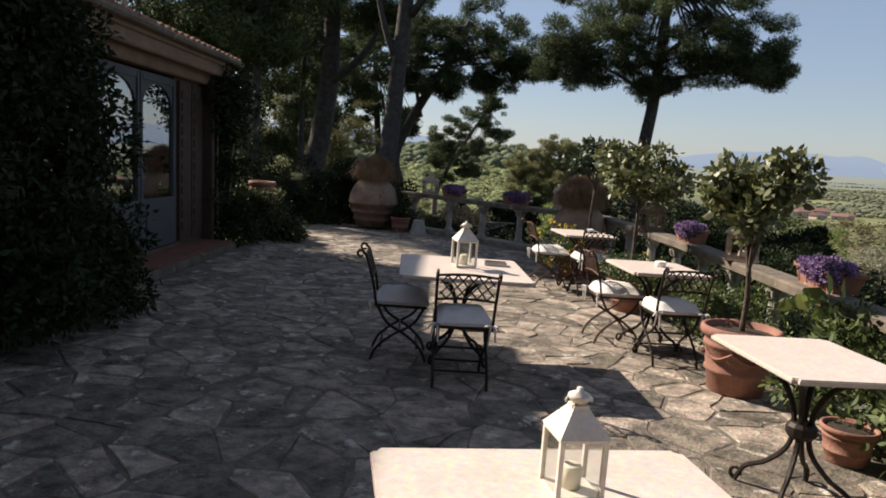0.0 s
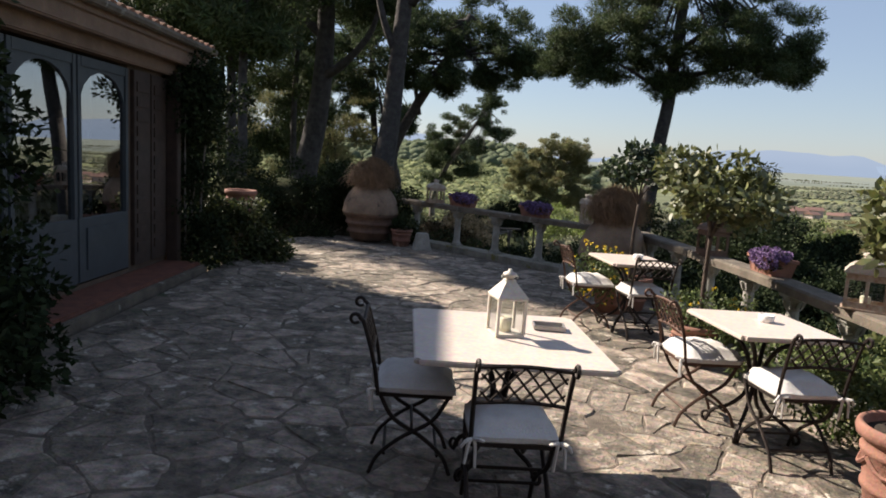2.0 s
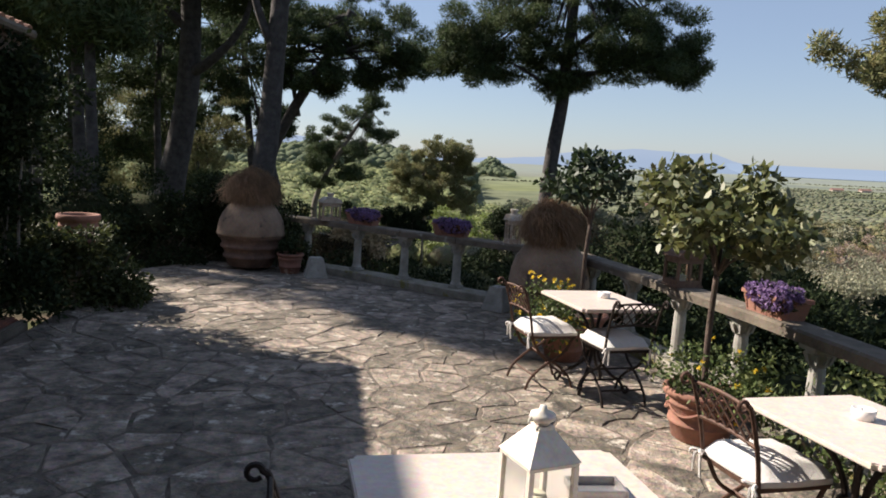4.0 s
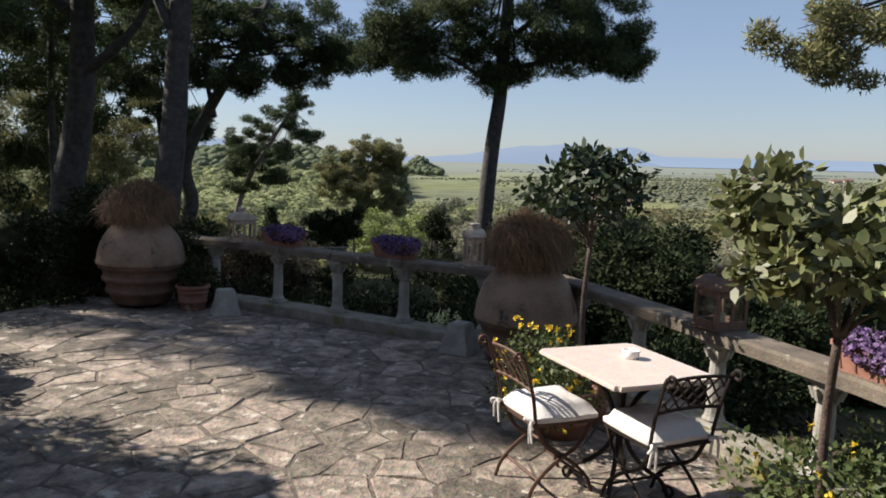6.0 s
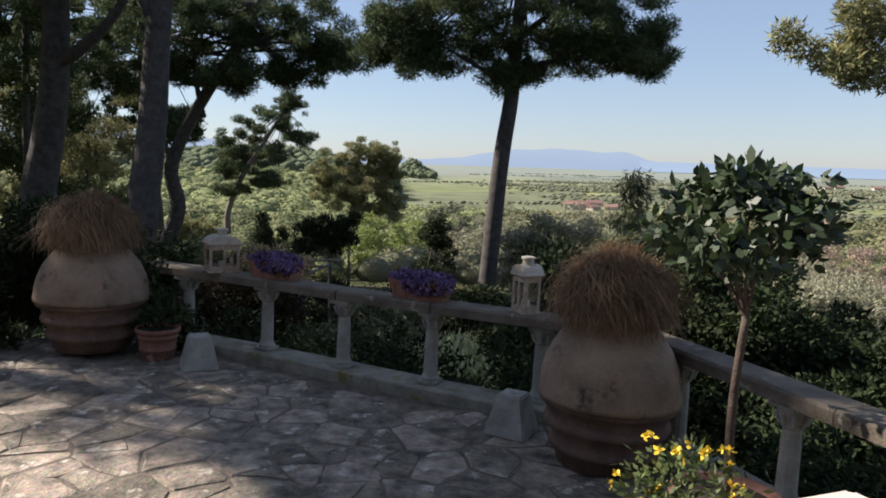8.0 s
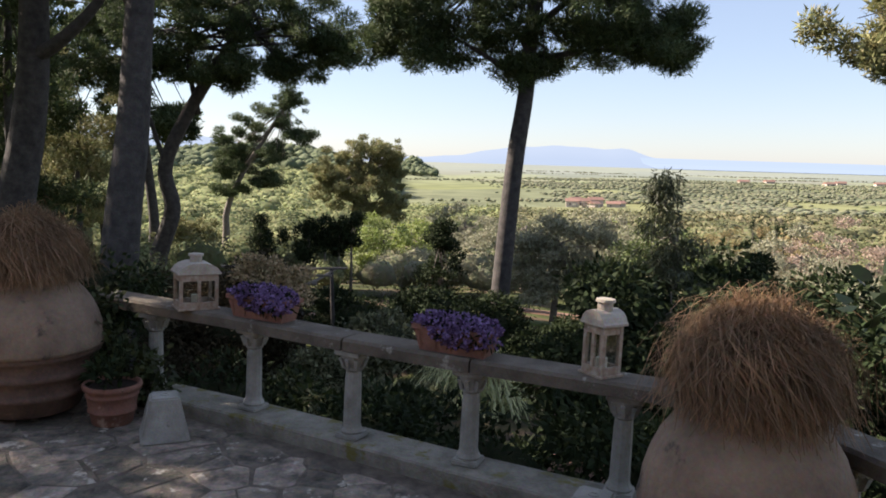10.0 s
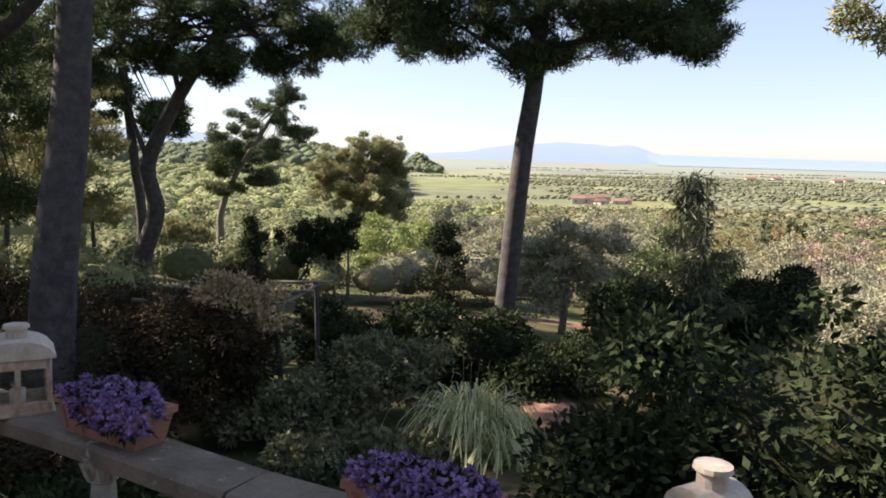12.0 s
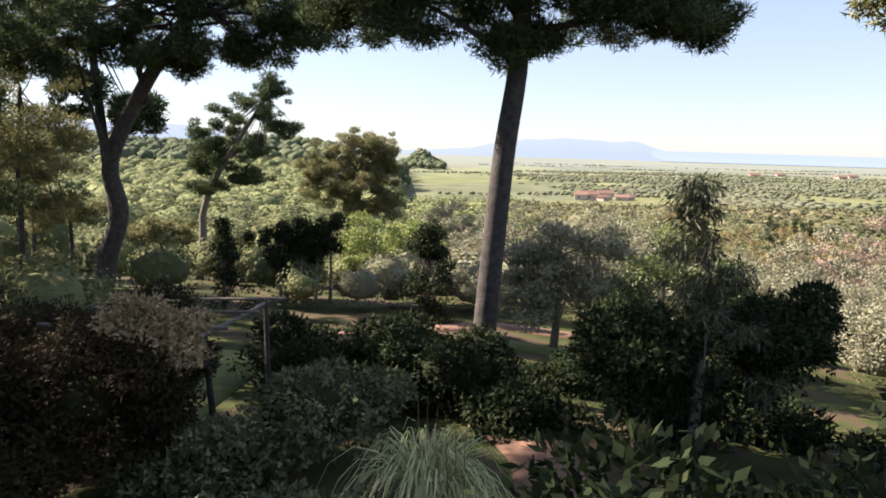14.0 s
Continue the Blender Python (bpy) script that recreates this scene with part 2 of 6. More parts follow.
def ground_material():
    """Earth and lawn near by, woodland floor and striped fields out on the plain, far haze painted in."""
    m = bpy.data.materials.new("garden_and_plain")
    m.use_nodes = True
    n, l = m.node_tree.nodes, m.node_tree.links
    b = n["Principled BSDF"]
    geo = n.new("ShaderNodeNewGeometry")
    def nz(s, d=6):
        t = n.new("ShaderNodeTexNoise")
        t.inputs["Scale"].default_value, t.inputs["Detail"].default_value = s, d
        l.new(geo.outputs["Position"], t.inputs["Vector"])
        return t.outputs["Fac"]
    def ramp(src, stops):
        r = n.new("ShaderNodeValToRGB")
        while len(r.color_ramp.elements) < len(stops):
            r.color_ramp.elements.new(0.5)
        for e, (p, c) in zip(r.color_ramp.elements, stops):
            e.position, e.color = p, (*c, 1)
        l.new(src, r.inputs["Fac"])
        return r.outputs["Color"]
    near = ramp(nz(0.33), ((0.36, (0.028, 0.033, 0.013)), (0.5, (0.055, 0.065, 0.022)), (0.56, (0.085, 0.06, 0.042)), (0.66, (0.035, 0.04, 0.016))))
    mapn = n.new("ShaderNodeMapping")
    mapn.inputs["Scale"].default_value, mapn.inputs["Rotation"].default_value = (0.0032, 0.0024, 0.0), (0, 0, 0.35)
    l.new(geo.outputs["Position"], mapn.inputs["Vector"])
    vor = n.new("ShaderNodeTexVoronoi")
    l.new(mapn.outputs["Vector"], vor.inputs["Vector"])
    vor.inputs["Scale"].default_value = 1.0
    sep = n.new("ShaderNodeSeparateColor")
    l.new(vor.outputs["Color"], sep.inputs["Color"])
    fields = ramp(sep.outputs["Red"], ((0.0, (0.115, 0.13, 0.065)), (0.3, (0.17, 0.185, 0.075)), (0.5, (0.14, 0.135, 0.09)), (0.7, (0.085, 0.10, 0.062)), (1.0, (0.145, 0.155, 0.088))))
    mm = n.new("ShaderNodeMix")
    mm.data_type, mm.blend_type = "RGBA", "OVERLAY"
    mm.inputs[0].default_value = 0.5
    l.new(fields, mm.inputs[6])
    l.new(ramp(nz(0.02), ((0.35, (0.3, 0.3, 0.3)), (0.65, (0.7, 0.7, 0.7)))), mm.inputs[7])
    xyz = n.new("ShaderNodeSeparateXYZ")
    l.new(geo.outputs["Position"], xyz.inputs[0])
    far = n.new("ShaderNodeMapRange")
    far.inputs["From Min"].default_value, far.inputs["From Max"].default_value = 250, 420
    l.new(xyz.outputs["Y"], far.inputs["Value"])
    mx = n.new("ShaderNodeMix")
    mx.data_type = "RGBA"
    l.new(far.outputs["Result"], mx.inputs[0]), l.new(near, mx.inputs[6]), l.new(mm.outputs[2], mx.inputs[7])
    # distance haze mixed into the base colour as a pale grey, beyond 1100 m
    far_haze = n.new("ShaderNodeMapRange")
    far_haze.inputs["From Min"].default_value, far_haze.inputs["From Max"].default_value, far_haze.inputs["To Max"].default_value = 1100, 2600, 0.75
    l.new(xyz.outputs["Y"], far_haze.inputs["Value"])
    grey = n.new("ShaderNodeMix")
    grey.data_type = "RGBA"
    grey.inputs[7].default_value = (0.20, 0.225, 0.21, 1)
    l.new(far_haze.outputs["Result"], grey.inputs[0]), l.new(mx.outputs[2], grey.inputs[6])
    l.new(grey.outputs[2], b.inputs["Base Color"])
    b.inputs["Roughness"].default_value, b.inputs["Specular IOR Level"].default_value = 0.95, 0.1
    return m

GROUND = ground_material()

def glass_material(name, tint, rough, head_on):
    """Clear pane: more mirror-like at grazing angles, head_on of it when seen straight."""
    m = bpy.data.materials.new(name)
    m.use_nodes = True
    n, l = m.node_tree.nodes, m.node_tree.links
    tr, gl, ms, lw, po, mr = (n.new("ShaderNode" + k) for k in ("BsdfTransparent", "BsdfGlossy", "MixShader", "LayerWeight", "Math", "MapRange"))
    tr.inputs["Color"].default_value = (*tint, 1)
    gl.inputs["Roughness"].default_value = rough
    po.operation, po.inputs[1].default_value = "POWER", 4.0
    mr.inputs["To Min"].default_value, mr.inputs["To Max"].default_value = head_on, min(1.0, head_on + 0.6)
    l.new(lw.outputs["Facing"], po.inputs[0]), l.new(po.outputs[0], mr.inputs["Value"])
    l.new(mr.outputs["Result"], ms.inputs[0]), l.new(tr.outputs[0], ms.inputs[1]), l.new(gl.outputs[0], ms.inputs[2])
    l.new(ms.outputs[0], n["Material Output"].inputs["Surface"])
    return m

GLASS = glass_material("lantern_glass", (0.93, 0.94, 0.93), 0.02, 0.04)
DOORGLASS = glass_material("door_glass", (0.5, 0.53, 0.55), 0.01, 0.42)

# ---- mesh helpers ----
TILT = pose(0, 0, 0, 0, math.degrees(math.atan(0.03)), 0)   # the terrace falls gently towards the valley

def on_terrace(x, y, h=0.0, rz=0.0):
    return TILT @ pose(x, y, h, 0, 0, rz)

def mesh_of(name, bm, mat, smooth=False):
    bmesh.ops.recalc_face_normals(bm, faces=bm.faces)
    me = bpy.data.meshes.new(name)
    bm.to_mesh(me)
    bm.free()
    me.materials.append(mat)
    if smooth:
        me.shade_smooth()
    return me

def thing(name, m, label, category, group="", kind=""):
    ob = new(name)
    ob.matrix_basis = m
    return tagged(ob, label, category, group, kind)

def part(name, bm, mat, parent, label="", smooth=False, m=None):
    ob = new(name, mesh_of(name, bm, mat, smooth) if isinstance(bm, bmesh.types.BMesh) else bm)
    ob.parent = parent
    if m is not None:
        ob.matrix_basis = m
    if label:
        tagged(ob, label)
    return ob

def solid(name, bm, mat, m, label, category, smooth=False, kind="", group=""):
    ob = new(name, mesh_of(name, bm, mat, smooth) if isinstance(bm, bmesh.types.BMesh) else bm)
    ob.matrix_basis = m
    return tagged(ob, label, category, group, kind)

def box(x0, y0, z0, x1, y1, z1, bevel=0.0, bm=None):
    bm = bm or bmesh.new()
    made = bmesh.ops.create_cube(bm, size=1, matrix=Matrix.Translation(((x0 + x1) / 2, (y0 + y1) / 2, (z0 + z1) / 2)) @ Matrix.Diagonal((x1 - x0, y1 - y0, z1 - z0, 1)))
    if bevel:
        es = list({e for v in made["verts"] for e in v.link_edges})
        bmesh.ops.bevel(bm, geom=es, offset=bevel, segments=2, affect="EDGES")
    return bm

def lathe(profile, seg=28, bm=None, at=(0, 0), wobble=0.0):
    """A turned body from (radius, height) pairs."""
    bm = bm or bmesh.new()
    rings = []
    for r, z in profile:
        rings.append([bm.verts.new((at[0] + r * math.cos(a) * (1 + wobble * math.sin(3 * a + z * 9)), at[1] + r * math.sin(a), z)) for a in (2 * math.pi * i / seg for i in range(seg))])
    for a, b in zip(rings, rings[1:]):
        for i in range(seg):
            bm.faces.new((a[i], a[(i + 1) % seg], b[(i + 1) % seg], b[i]))
    bm.faces.new(rings[0][::-1])
    bm.faces.new(rings[-1])
    return bm

def tube(points, r0, r1=None, seg=6, bm=None):
    """A bar or stem along a line of points, tapering from r0 to r1."""
    bm = bm or bmesh.new()
    r1 = r0 if r1 is None else r1
    pts = [Vector(p) for p in points]
    rings = []
    for i, p in enumerate(pts):
        d = (pts[min(i + 1, len(pts) - 1)] - pts[max(i - 1, 0)]).normalized()
        s = d.orthogonal().normalized() if i == 0 else (s - d * s.dot(d)).normalized()
        t = d.cross(s)
        r = r0 + (r1 - r0) * i / (len(pts) - 1)
        rings.append([bm.verts.new(p + r * (math.cos(a) * s + math.sin(a) * t)) for a in (2 * math.pi * k / seg for k in range(seg))])
    for a, b in zip(rings, rings[1:]):
        for k in range(seg):
            bm.faces.new((a[k], a[(k + 1) % seg], b[(k + 1) % seg], b[k]))
    bm.faces.new(rings[0][::-1])
    bm.faces.new(rings[-1])
    return bm

def bend(points, steps=5):
    """A smooth line through a few points."""
    p = [Vector(q) for q in points]
    p = [2 * p[0] - p[1]] + p + [2 * p[-1] - p[-2]]
    out = []
    for i in range(1, len(p) - 2):
        for k in range(steps):
            t = k / steps
            out.append(0.5 * ((2 * p[i]) + (p[i + 1] - p[i - 1]) * t + (2 * p[i - 1] - 5 * p[i] + 4 * p[i + 1] - p[i + 2]) * t * t + (3 * p[i] - p[i - 1] - 3 * p[i + 1] + p[i + 2]) * t ** 3))
    return out + [p[-2]]

def strip(line, w, z0, z1, bm=None, bevel=0.012):
    """A slab of width w along a line of (x, y)."""
    bm = bm or bmesh.new()
    p = [Vector((x, y, 0)) for x, y in line]
    rows = []
    for i, q in enumerate(p):
        d = (p[min(i + 1, len(p) - 1)] - p[max(i - 1, 0)]).normalized()
        s = Vector((-d.y, d.x, 0))
        sec = [(-w / 2, z0), (w / 2, z0), (w / 2, z1 - bevel), (w / 2 - bevel, z1), (-w / 2 + bevel, z1), (-w / 2, z1 - bevel)]
        rows.append([bm.verts.new(q + s * a + Vector((0, 0, z))) for a, z in sec])
    for a, b in zip(rows, rows[1:]):
        for k in range(6):
            bm.faces.new((a[k], a[(k + 1) % 6], b[(k + 1) % 6], b[k]))
    bm.faces.new(rows[0][::-1])
    bm.faces.new(rows[-1])
    return bm

rng = np.random.default_rng(7)

def quads_mesh(name, corners, mat):
    """corners: (n, 4, 3) array of leaf corners, each leaf its own island."""
    n, c = len(corners), corners.shape[1]
    me = bpy.data.meshes.new(name)
    me.vertices.add(c * n)
    me.vertices.foreach_set("co", np.asarray(corners, dtype=np.float32).ravel())
    me.loops.add(c * n)
    me.loops.foreach_set("vertex_index", np.arange(c * n, dtype=np.int32))
    me.polygons.add(n)
    me.polygons.foreach_set("loop_start", np.arange(0, c * n, c, dtype=np.int32))
    me.update(calc_edges=True)
    me.materials.append(mat)
    return me

def unit(v):
    return v / np.maximum(np.linalg.norm(v, axis=-1, keepdims=True), 1e-9)

def leaves(at, length, width, direction=None, spread=1.0, droop=0.0, rounded=False, needle=False):
    """Pointed leaves at the given places: rhombs, lying roughly along direction."""
    n = len(at)
    d = rng.normal(size=(n, 3)) * spread
    face = rng.normal(size=(n, 3))
    if direction is not None:
        d = d + direction
        face = face * 0.42 + unit(direction) + np.array([0, 0, 0.35])   # blades turn their faces outwards
    d[:, 2] -= droop
    d = unit(d)
    s = unit(np.cross(d, face))
    L = (length * rng.uniform(0.65, 1.25, n))[:, None]
    W = (width * rng.uniform(0.7, 1.2, n))[:, None]
    if needle:
        return np.stack([at - s * W / 2, at + s * W / 2, at + d * L], 1)
    if rounded:
        u = np.cross(d, s) * L * 0.10
        return np.stack([at, at + d * L * 0.28 + s * W * 0.44 + u, at + d * L * 0.66 + s * W * 0.42 + u, at + d * L, at + d * L * 0.66 - s * W * 0.42 + u, at + d * L * 0.28 - s * W * 0.44 + u], 1)
    return np.stack([at, at + d * L * 0.45 + s * W / 2, at + d * L, at + d * L * 0.45 - s * W / 2], 1)

def in_blobs(blobs, count, shell=0.55):
    """Places spread through ellipsoids (x, y, z, rx, ry, rz), more of them near the skin, and their outward ways."""
    vol = np.array([b[3] * b[4] * b[5] for b in blobs]) ** 0.67
    pick = rng.choice(len(blobs), count, p=vol / vol.sum())
    B = np.array([b[:6] for b in blobs])[pick]
    d = unit(rng.normal(size=(count, 3)))
    r = (shell + (1 - shell) * rng.random(count) ** 0.6)[:, None] * (1 + 0.16 * np.sin(d[:, :1] * 9 + d[:, 1:2] * 7 + B[:, :1] * 5))
    return B[:, :3] + d * r * B[:, 3:6], d

def subblobs(blobs, k, size, seed, reach=1.18):
    """Break big blobs into k clumps each, sitting near their skins, for an uneven outline with gaps."""
    g = np.random.default_rng(seed)
    out = []
    for b in blobs:
        for _ in range(k):
            d = unit(g.normal(size=3))
            r = g.uniform(0.4, reach)
            s = size * g.uniform(0.4, 1.3)
            out.append((b[0] + d[0] * r * b[3], b[1] + d[1] * r * b[4], b[2] + d[2] * r * b[5], s * 1.25, s * 1.25, s * 0.75))
    return out

# ---- ground, far country ----
def ground_height(x, y):
    x, y = np.asarray(x, float), np.asarray(y, float)
    z = np.interp(y, [-60, 11.5, 14, 18, 21, 29, 36, 45, 60, 72, 100, 200, 400, 700, 1000, 2000, 3000, 4300, 4950],
                  [-1.2, -1.2, -1.5, -2.3, -2.8, -3.6, -4.2, -4.8, -6.5, -8.5, -13, -25, -31, -35, -34, -20, -3, 20, 28])
    fade = np.clip((120 - y) / 80, 0, 1)
    z = z + 0.05 * np.clip(-x - 3, 0, 14) * fade - 0.10 * np.clip(x - 5, 0, 45) * np.clip((260 - y) / 160, 0, 1)
    z = z - 0.012 * np.clip(x - 300, 0, 3500) * np.clip((y - 700) / 2500, 0, 1)
    z = np.where(x < -3, np.maximum(z, -0.35 - 1.1 * np.clip(y - 11.8, 0, 20)), z)
    bearing = np.degrees(np.arctan2(x, np.maximum(y, 1)))
    r = np.hypot(x, y)
    s = np.clip((0.3 - bearing) / 7, 0, 1)
    z = z + 40 * s * s * (3 - 2 * s) * np.exp(-((r - 1350) / 480) ** 2) * (1 + 0.12 * np.sin(bearing * 0.45))
    s2 = np.clip((-4 - bearing) / 8, 0, 1)
    z = z + 34 * s2 * np.exp(-((r - 2700) / 500) ** 2)
    z = z + 34 * np.exp(-((bearing - 1.2) / 0.9) ** 2 - ((r - 2000) / 230) ** 2)   # wooded knoll on the plain
    return z

def grid_mesh(name, xs, ys, zf, mat):
    X, Y = np.meshgrid(xs, ys)
    Z = zf(X, Y)
    verts = np.stack([X, Y, Z], -1).reshape(-1, 3)
    w = len(xs)
    i = (np.arange(len(ys) - 1)[:, None] * w + np.arange(w - 1)[None]).ravel()
    me = bpy.data.meshes.new(name)
    me.from_pydata(verts.tolist(), [], np.stack([i, i + 1, i + 1 + w, i + w], 1).tolist())
    me.materials.append(mat)
    me.shade_smooth()
    return me

far_steps = np.geomspace(26, 4950, 60)
gx = np.concatenate([-far_steps[::-1], np.linspace(-25, 25, 71), far_steps])
gy = np.concatenate([-far_steps[::-4] * 0.3, np.linspace(-7, 60, 110), np.geomspace(61, 4950, 110)])
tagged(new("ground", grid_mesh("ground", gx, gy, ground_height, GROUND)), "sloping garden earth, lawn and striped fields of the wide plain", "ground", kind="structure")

# near-black surface; its distance haze is put in as emission
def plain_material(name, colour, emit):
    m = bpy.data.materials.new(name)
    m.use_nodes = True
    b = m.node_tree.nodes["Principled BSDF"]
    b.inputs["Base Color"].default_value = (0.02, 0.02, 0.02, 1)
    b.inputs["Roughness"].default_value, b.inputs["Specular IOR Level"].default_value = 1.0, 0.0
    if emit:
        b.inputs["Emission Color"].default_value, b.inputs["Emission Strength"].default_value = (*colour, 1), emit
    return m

def ridge(name, y, x0, x1, base, peaks, mat, label, drift):
    xs = np.linspace(x0, x1, 160)
    top = base + sum(h * np.exp(-((xs - c) / w) ** 2) for c, w, h in peaks) + 5 * np.sin(xs / 90 + drift) + 3 * np.sin(xs / 37)
    bm = bmesh.new()
    rows = [[bm.verts.new((x, y + 60 * k, -70 + (t + 70) * f)) for x, t in zip(xs, top)] for k, f in ((0, 0), (1, 0.6), (2, 1), (4, 0))]
    for a, b in zip(rows, rows[1:]):
        for i in range(len(xs) - 1):
            bm.faces.new((a[i], a[i + 1], b[i + 1], b[i]))
    return solid(name, bm, mat, Matrix(), label, "backdrop", True, "structure")

# hills and sea sheet glow in their haze colour
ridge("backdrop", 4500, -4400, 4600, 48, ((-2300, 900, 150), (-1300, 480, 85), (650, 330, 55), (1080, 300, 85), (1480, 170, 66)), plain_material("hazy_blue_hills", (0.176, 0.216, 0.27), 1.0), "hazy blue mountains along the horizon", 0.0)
bm = bmesh.new()
sheet = [[bm.verts.new((x, y, z - 0.012 * min(max(x - 300, 0), 3500))) for x in (1500, 2000, 2600, 3300, 4400)] for y, z in ((4150, 20), (4400, 50), (4460, 86))]
for a, b in zip(sheet, sheet[1:]):
    for i in range(4):
        bm.faces.new((a[i], a[i + 1], b[i + 1], b[i]))
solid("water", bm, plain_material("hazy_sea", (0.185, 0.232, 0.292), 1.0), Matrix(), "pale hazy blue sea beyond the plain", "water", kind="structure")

# woods on the slopes and hedgerows on the plain
def lumpy_crowns(subdivisions, kinds, seed):
    """A few uneven crown shapes as (vertices, triangles)."""
    out = []
    for k in range(kinds):
        bm = bmesh.new()
        bmesh.ops.create_icosphere(bm, subdivisions=subdivisions, radius=1)
        v = np.array([x.co[:] for x in bm.verts])
        f = np.array([[x.index for x in t.verts] for t in bm.faces])
        bm.free()
        g = np.random.default_rng(seed + k)
        bump = np.ones(len(v))
        for _ in range(9):
            c = unit(g.normal(size=3) + np.array([0, 0, 0.3]))
            bump += g.uniform(-0.10, 0.26) * np.exp(-((v - c) ** 2).sum(1) / 0.22)
        v = v * (bump * (1 + 0.05 * g.normal(size=len(v))))[:, None]
        v[:, 2] = np.maximum(v[:, 2], -0.55)
        out.append((v, f))
    return out

CROWNS, PLAIN_CROWNS = lumpy_crowns(2, 8, 60), lumpy_crowns(1, 4, 90)

def triangles_mesh(name, verts, tris, mat):
    n = len(tris)
    me = bpy.data.meshes.new(name)
    me.vertices.add(len(verts))
    me.vertices.foreach_set("co", np.asarray(verts, dtype=np.float32).ravel())
    me.loops.add(3 * n)
    me.loops.foreach_set("vertex_index", np.asarray(tris, dtype=np.int32).ravel())
    me.polygons.add(n)
    me.polygons.foreach_set("loop_start", np.arange(0, 3 * n, 3, dtype=np.int32))
    me.update(calc_edges=True)
    me.materials.append(mat)
    me.shade_smooth()
    return me

def woods(name, count, place, size, per, mat, label, leaf=0.30, core=0.56, flat=0.5, shapes=None):
    """Crowded round crowns, each an uneven body roughened by leaf sprays."""
    P = place(count)
    P = P[np.argsort(P[:, 1])]
    S = size * rng.uniform(0.55, 1.4, len(P)) * np.clip(P[:, 1] / 130, 0.75, 1.6)
    z = ground_height(P[:, 0], P[:, 1])
    V, T, base = [], [], 0
    for (x, y), s, h, turn in zip(P, S, z, rng.uniform(0, 6.28, len(P))):
        v, f = (shapes or CROWNS)[int(turn * 100) % len(shapes or CROWNS)]
        c, q = math.cos(turn), math.sin(turn)
        V.append(np.stack([x + s * core * (v[:, 0] * c - v[:, 1] * q), y + s * core * (v[:, 0] * q + v[:, 1] * c), h + s * (flat + flat * core / 0.6 * v[:, 2])], 1))
        T.append(f + base)
        base += len(v)
    for k in range(per):
        d = unit(rng.normal(size=(len(P), 3)) + np.array([0, -0.35, 0.45]))
        at = np.stack([P[:, 0], P[:, 1], z + S * flat], 1) + d * (S * rng.uniform(0.55 + 0.6 * core, 1.2, len(P)))[:, None] * np.array([0.6, 0.6, flat])
        n = unit(d + 0.24 * rng.normal(size=d.shape))
        s = unit(np.cross(n, rng.normal(size=d.shape)))
        t = np.cross(n, s)
        e = (S * leaf * rng.uniform(0.5, 1.1, len(P)))[:, None]
        q = np.stack([at - s * e - t * e * 0.8, at + s * e - t * e * 0.5, at + s * e * 0.1 + t * e * 1.2], 1).reshape(-1, 3)
        V.append(q)
        T.append(base + np.arange(len(q)).reshape(-1, 3))
        base += len(q)
    ob = new(name, triangles_mesh(name, np.concatenate(V), np.concatenate(T), mat))
    return tagged(ob, label, "woods", kind="stuff")

def polar(b0, b1, r0, r1, power=1.0):
    def f(n):
        b = np.radians(rng.uniform(b0, b1, n))
        r = (rng.random(n) * (r1 ** power - r0 ** power) + r0 ** power) ** (1 / power)
        return np.stack([r * np.sin(b), r * np.cos(b)], 1)
    return f

def hedgerows(n):
    k = 34
    a = np.stack([rng.uniform(-100, 1500, k), rng.uniform(520, 2600, k)], 1)
    d = np.stack([rng.uniform(120, 520, k), rng.uniform(-25, 25, k)], 1)
    i = rng.integers(0, k, n)
    return a[i] + d[i] * rng.random(n)[:, None] + rng.normal(size=(n, 2)) * np.array([5, 3])

FOREST_NEAR = material("scrub_leaves", (0.21, 0.22, 0.105), (0.085, 0.10, 0.048), 0.16, 0.85, 0.8, 0, 2.2, island=0.35, spec=0.1, trans=0.2)
PALE_SCRUB = material("silvery_scrub_leaves", (0.25, 0.24, 0.155), (0.135, 0.14, 0.085), 0.16, 0.85, 0.8, 0, 2.6, island=0.16, spec=0.1, trans=0.1)

def outside_garden(f):
    def g(n):
        P = f(3 * n)
        clear = ((P[:, 0] > -5.5) & (P[:, 0] < 13) & (P[:, 1] < 43)) | ((P[:, 0] < -3) & (P[:, 1] < 29))
        return P[~clear][:n]
    return g

woods("scrub", 190, outside_garden(polar(-46, -1, 27, 95, 1.4)), 2.6, 420, FOREST_NEAR, "low olive-green scrub between the pines", 0.042, 0.40)
woods("pale_scrub", 230, outside_garden(polar(-1, 42, 27, 95, 1.4)), 2.6, 620, PALE_SCRUB, "low silvery scrub and bushes filling the slope", 0.032, 0.44)
woods("near_woods", 560, polar(-43, 38, 78, 230, 1.3), 6.2, 420, FOREST_NEAR, "rounded green trees crowding the slope", 0.036, 0.44)
woods("dark_woods", 130, polar(-40, 38, 85, 240, 1.3), 6.2, 380, DARK_WOOD, "dark evergreen trees scattered through the slope", 0.034, 0.44)
woods("ochre_woods", 80, polar(17, 38, 95, 210, 1.3), 6.6, 400, OCHRE_LEAF, "ochre and yellow-brown trees on the slope", 0.036, 0.44)
woods("hillside_woods", 3600, polar(-42, -5, 200, 820, 1.2), 5.4, 46, FOREST, "dense green woodland covering the slopes below the garden", 0.085, 0.52)
woods("slope_woods", 1000, polar(-8, 9, 200, 470, 1.2), 5.2, 60, FOREST, "green woodland falling away to the fields", 0.08, 0.5)
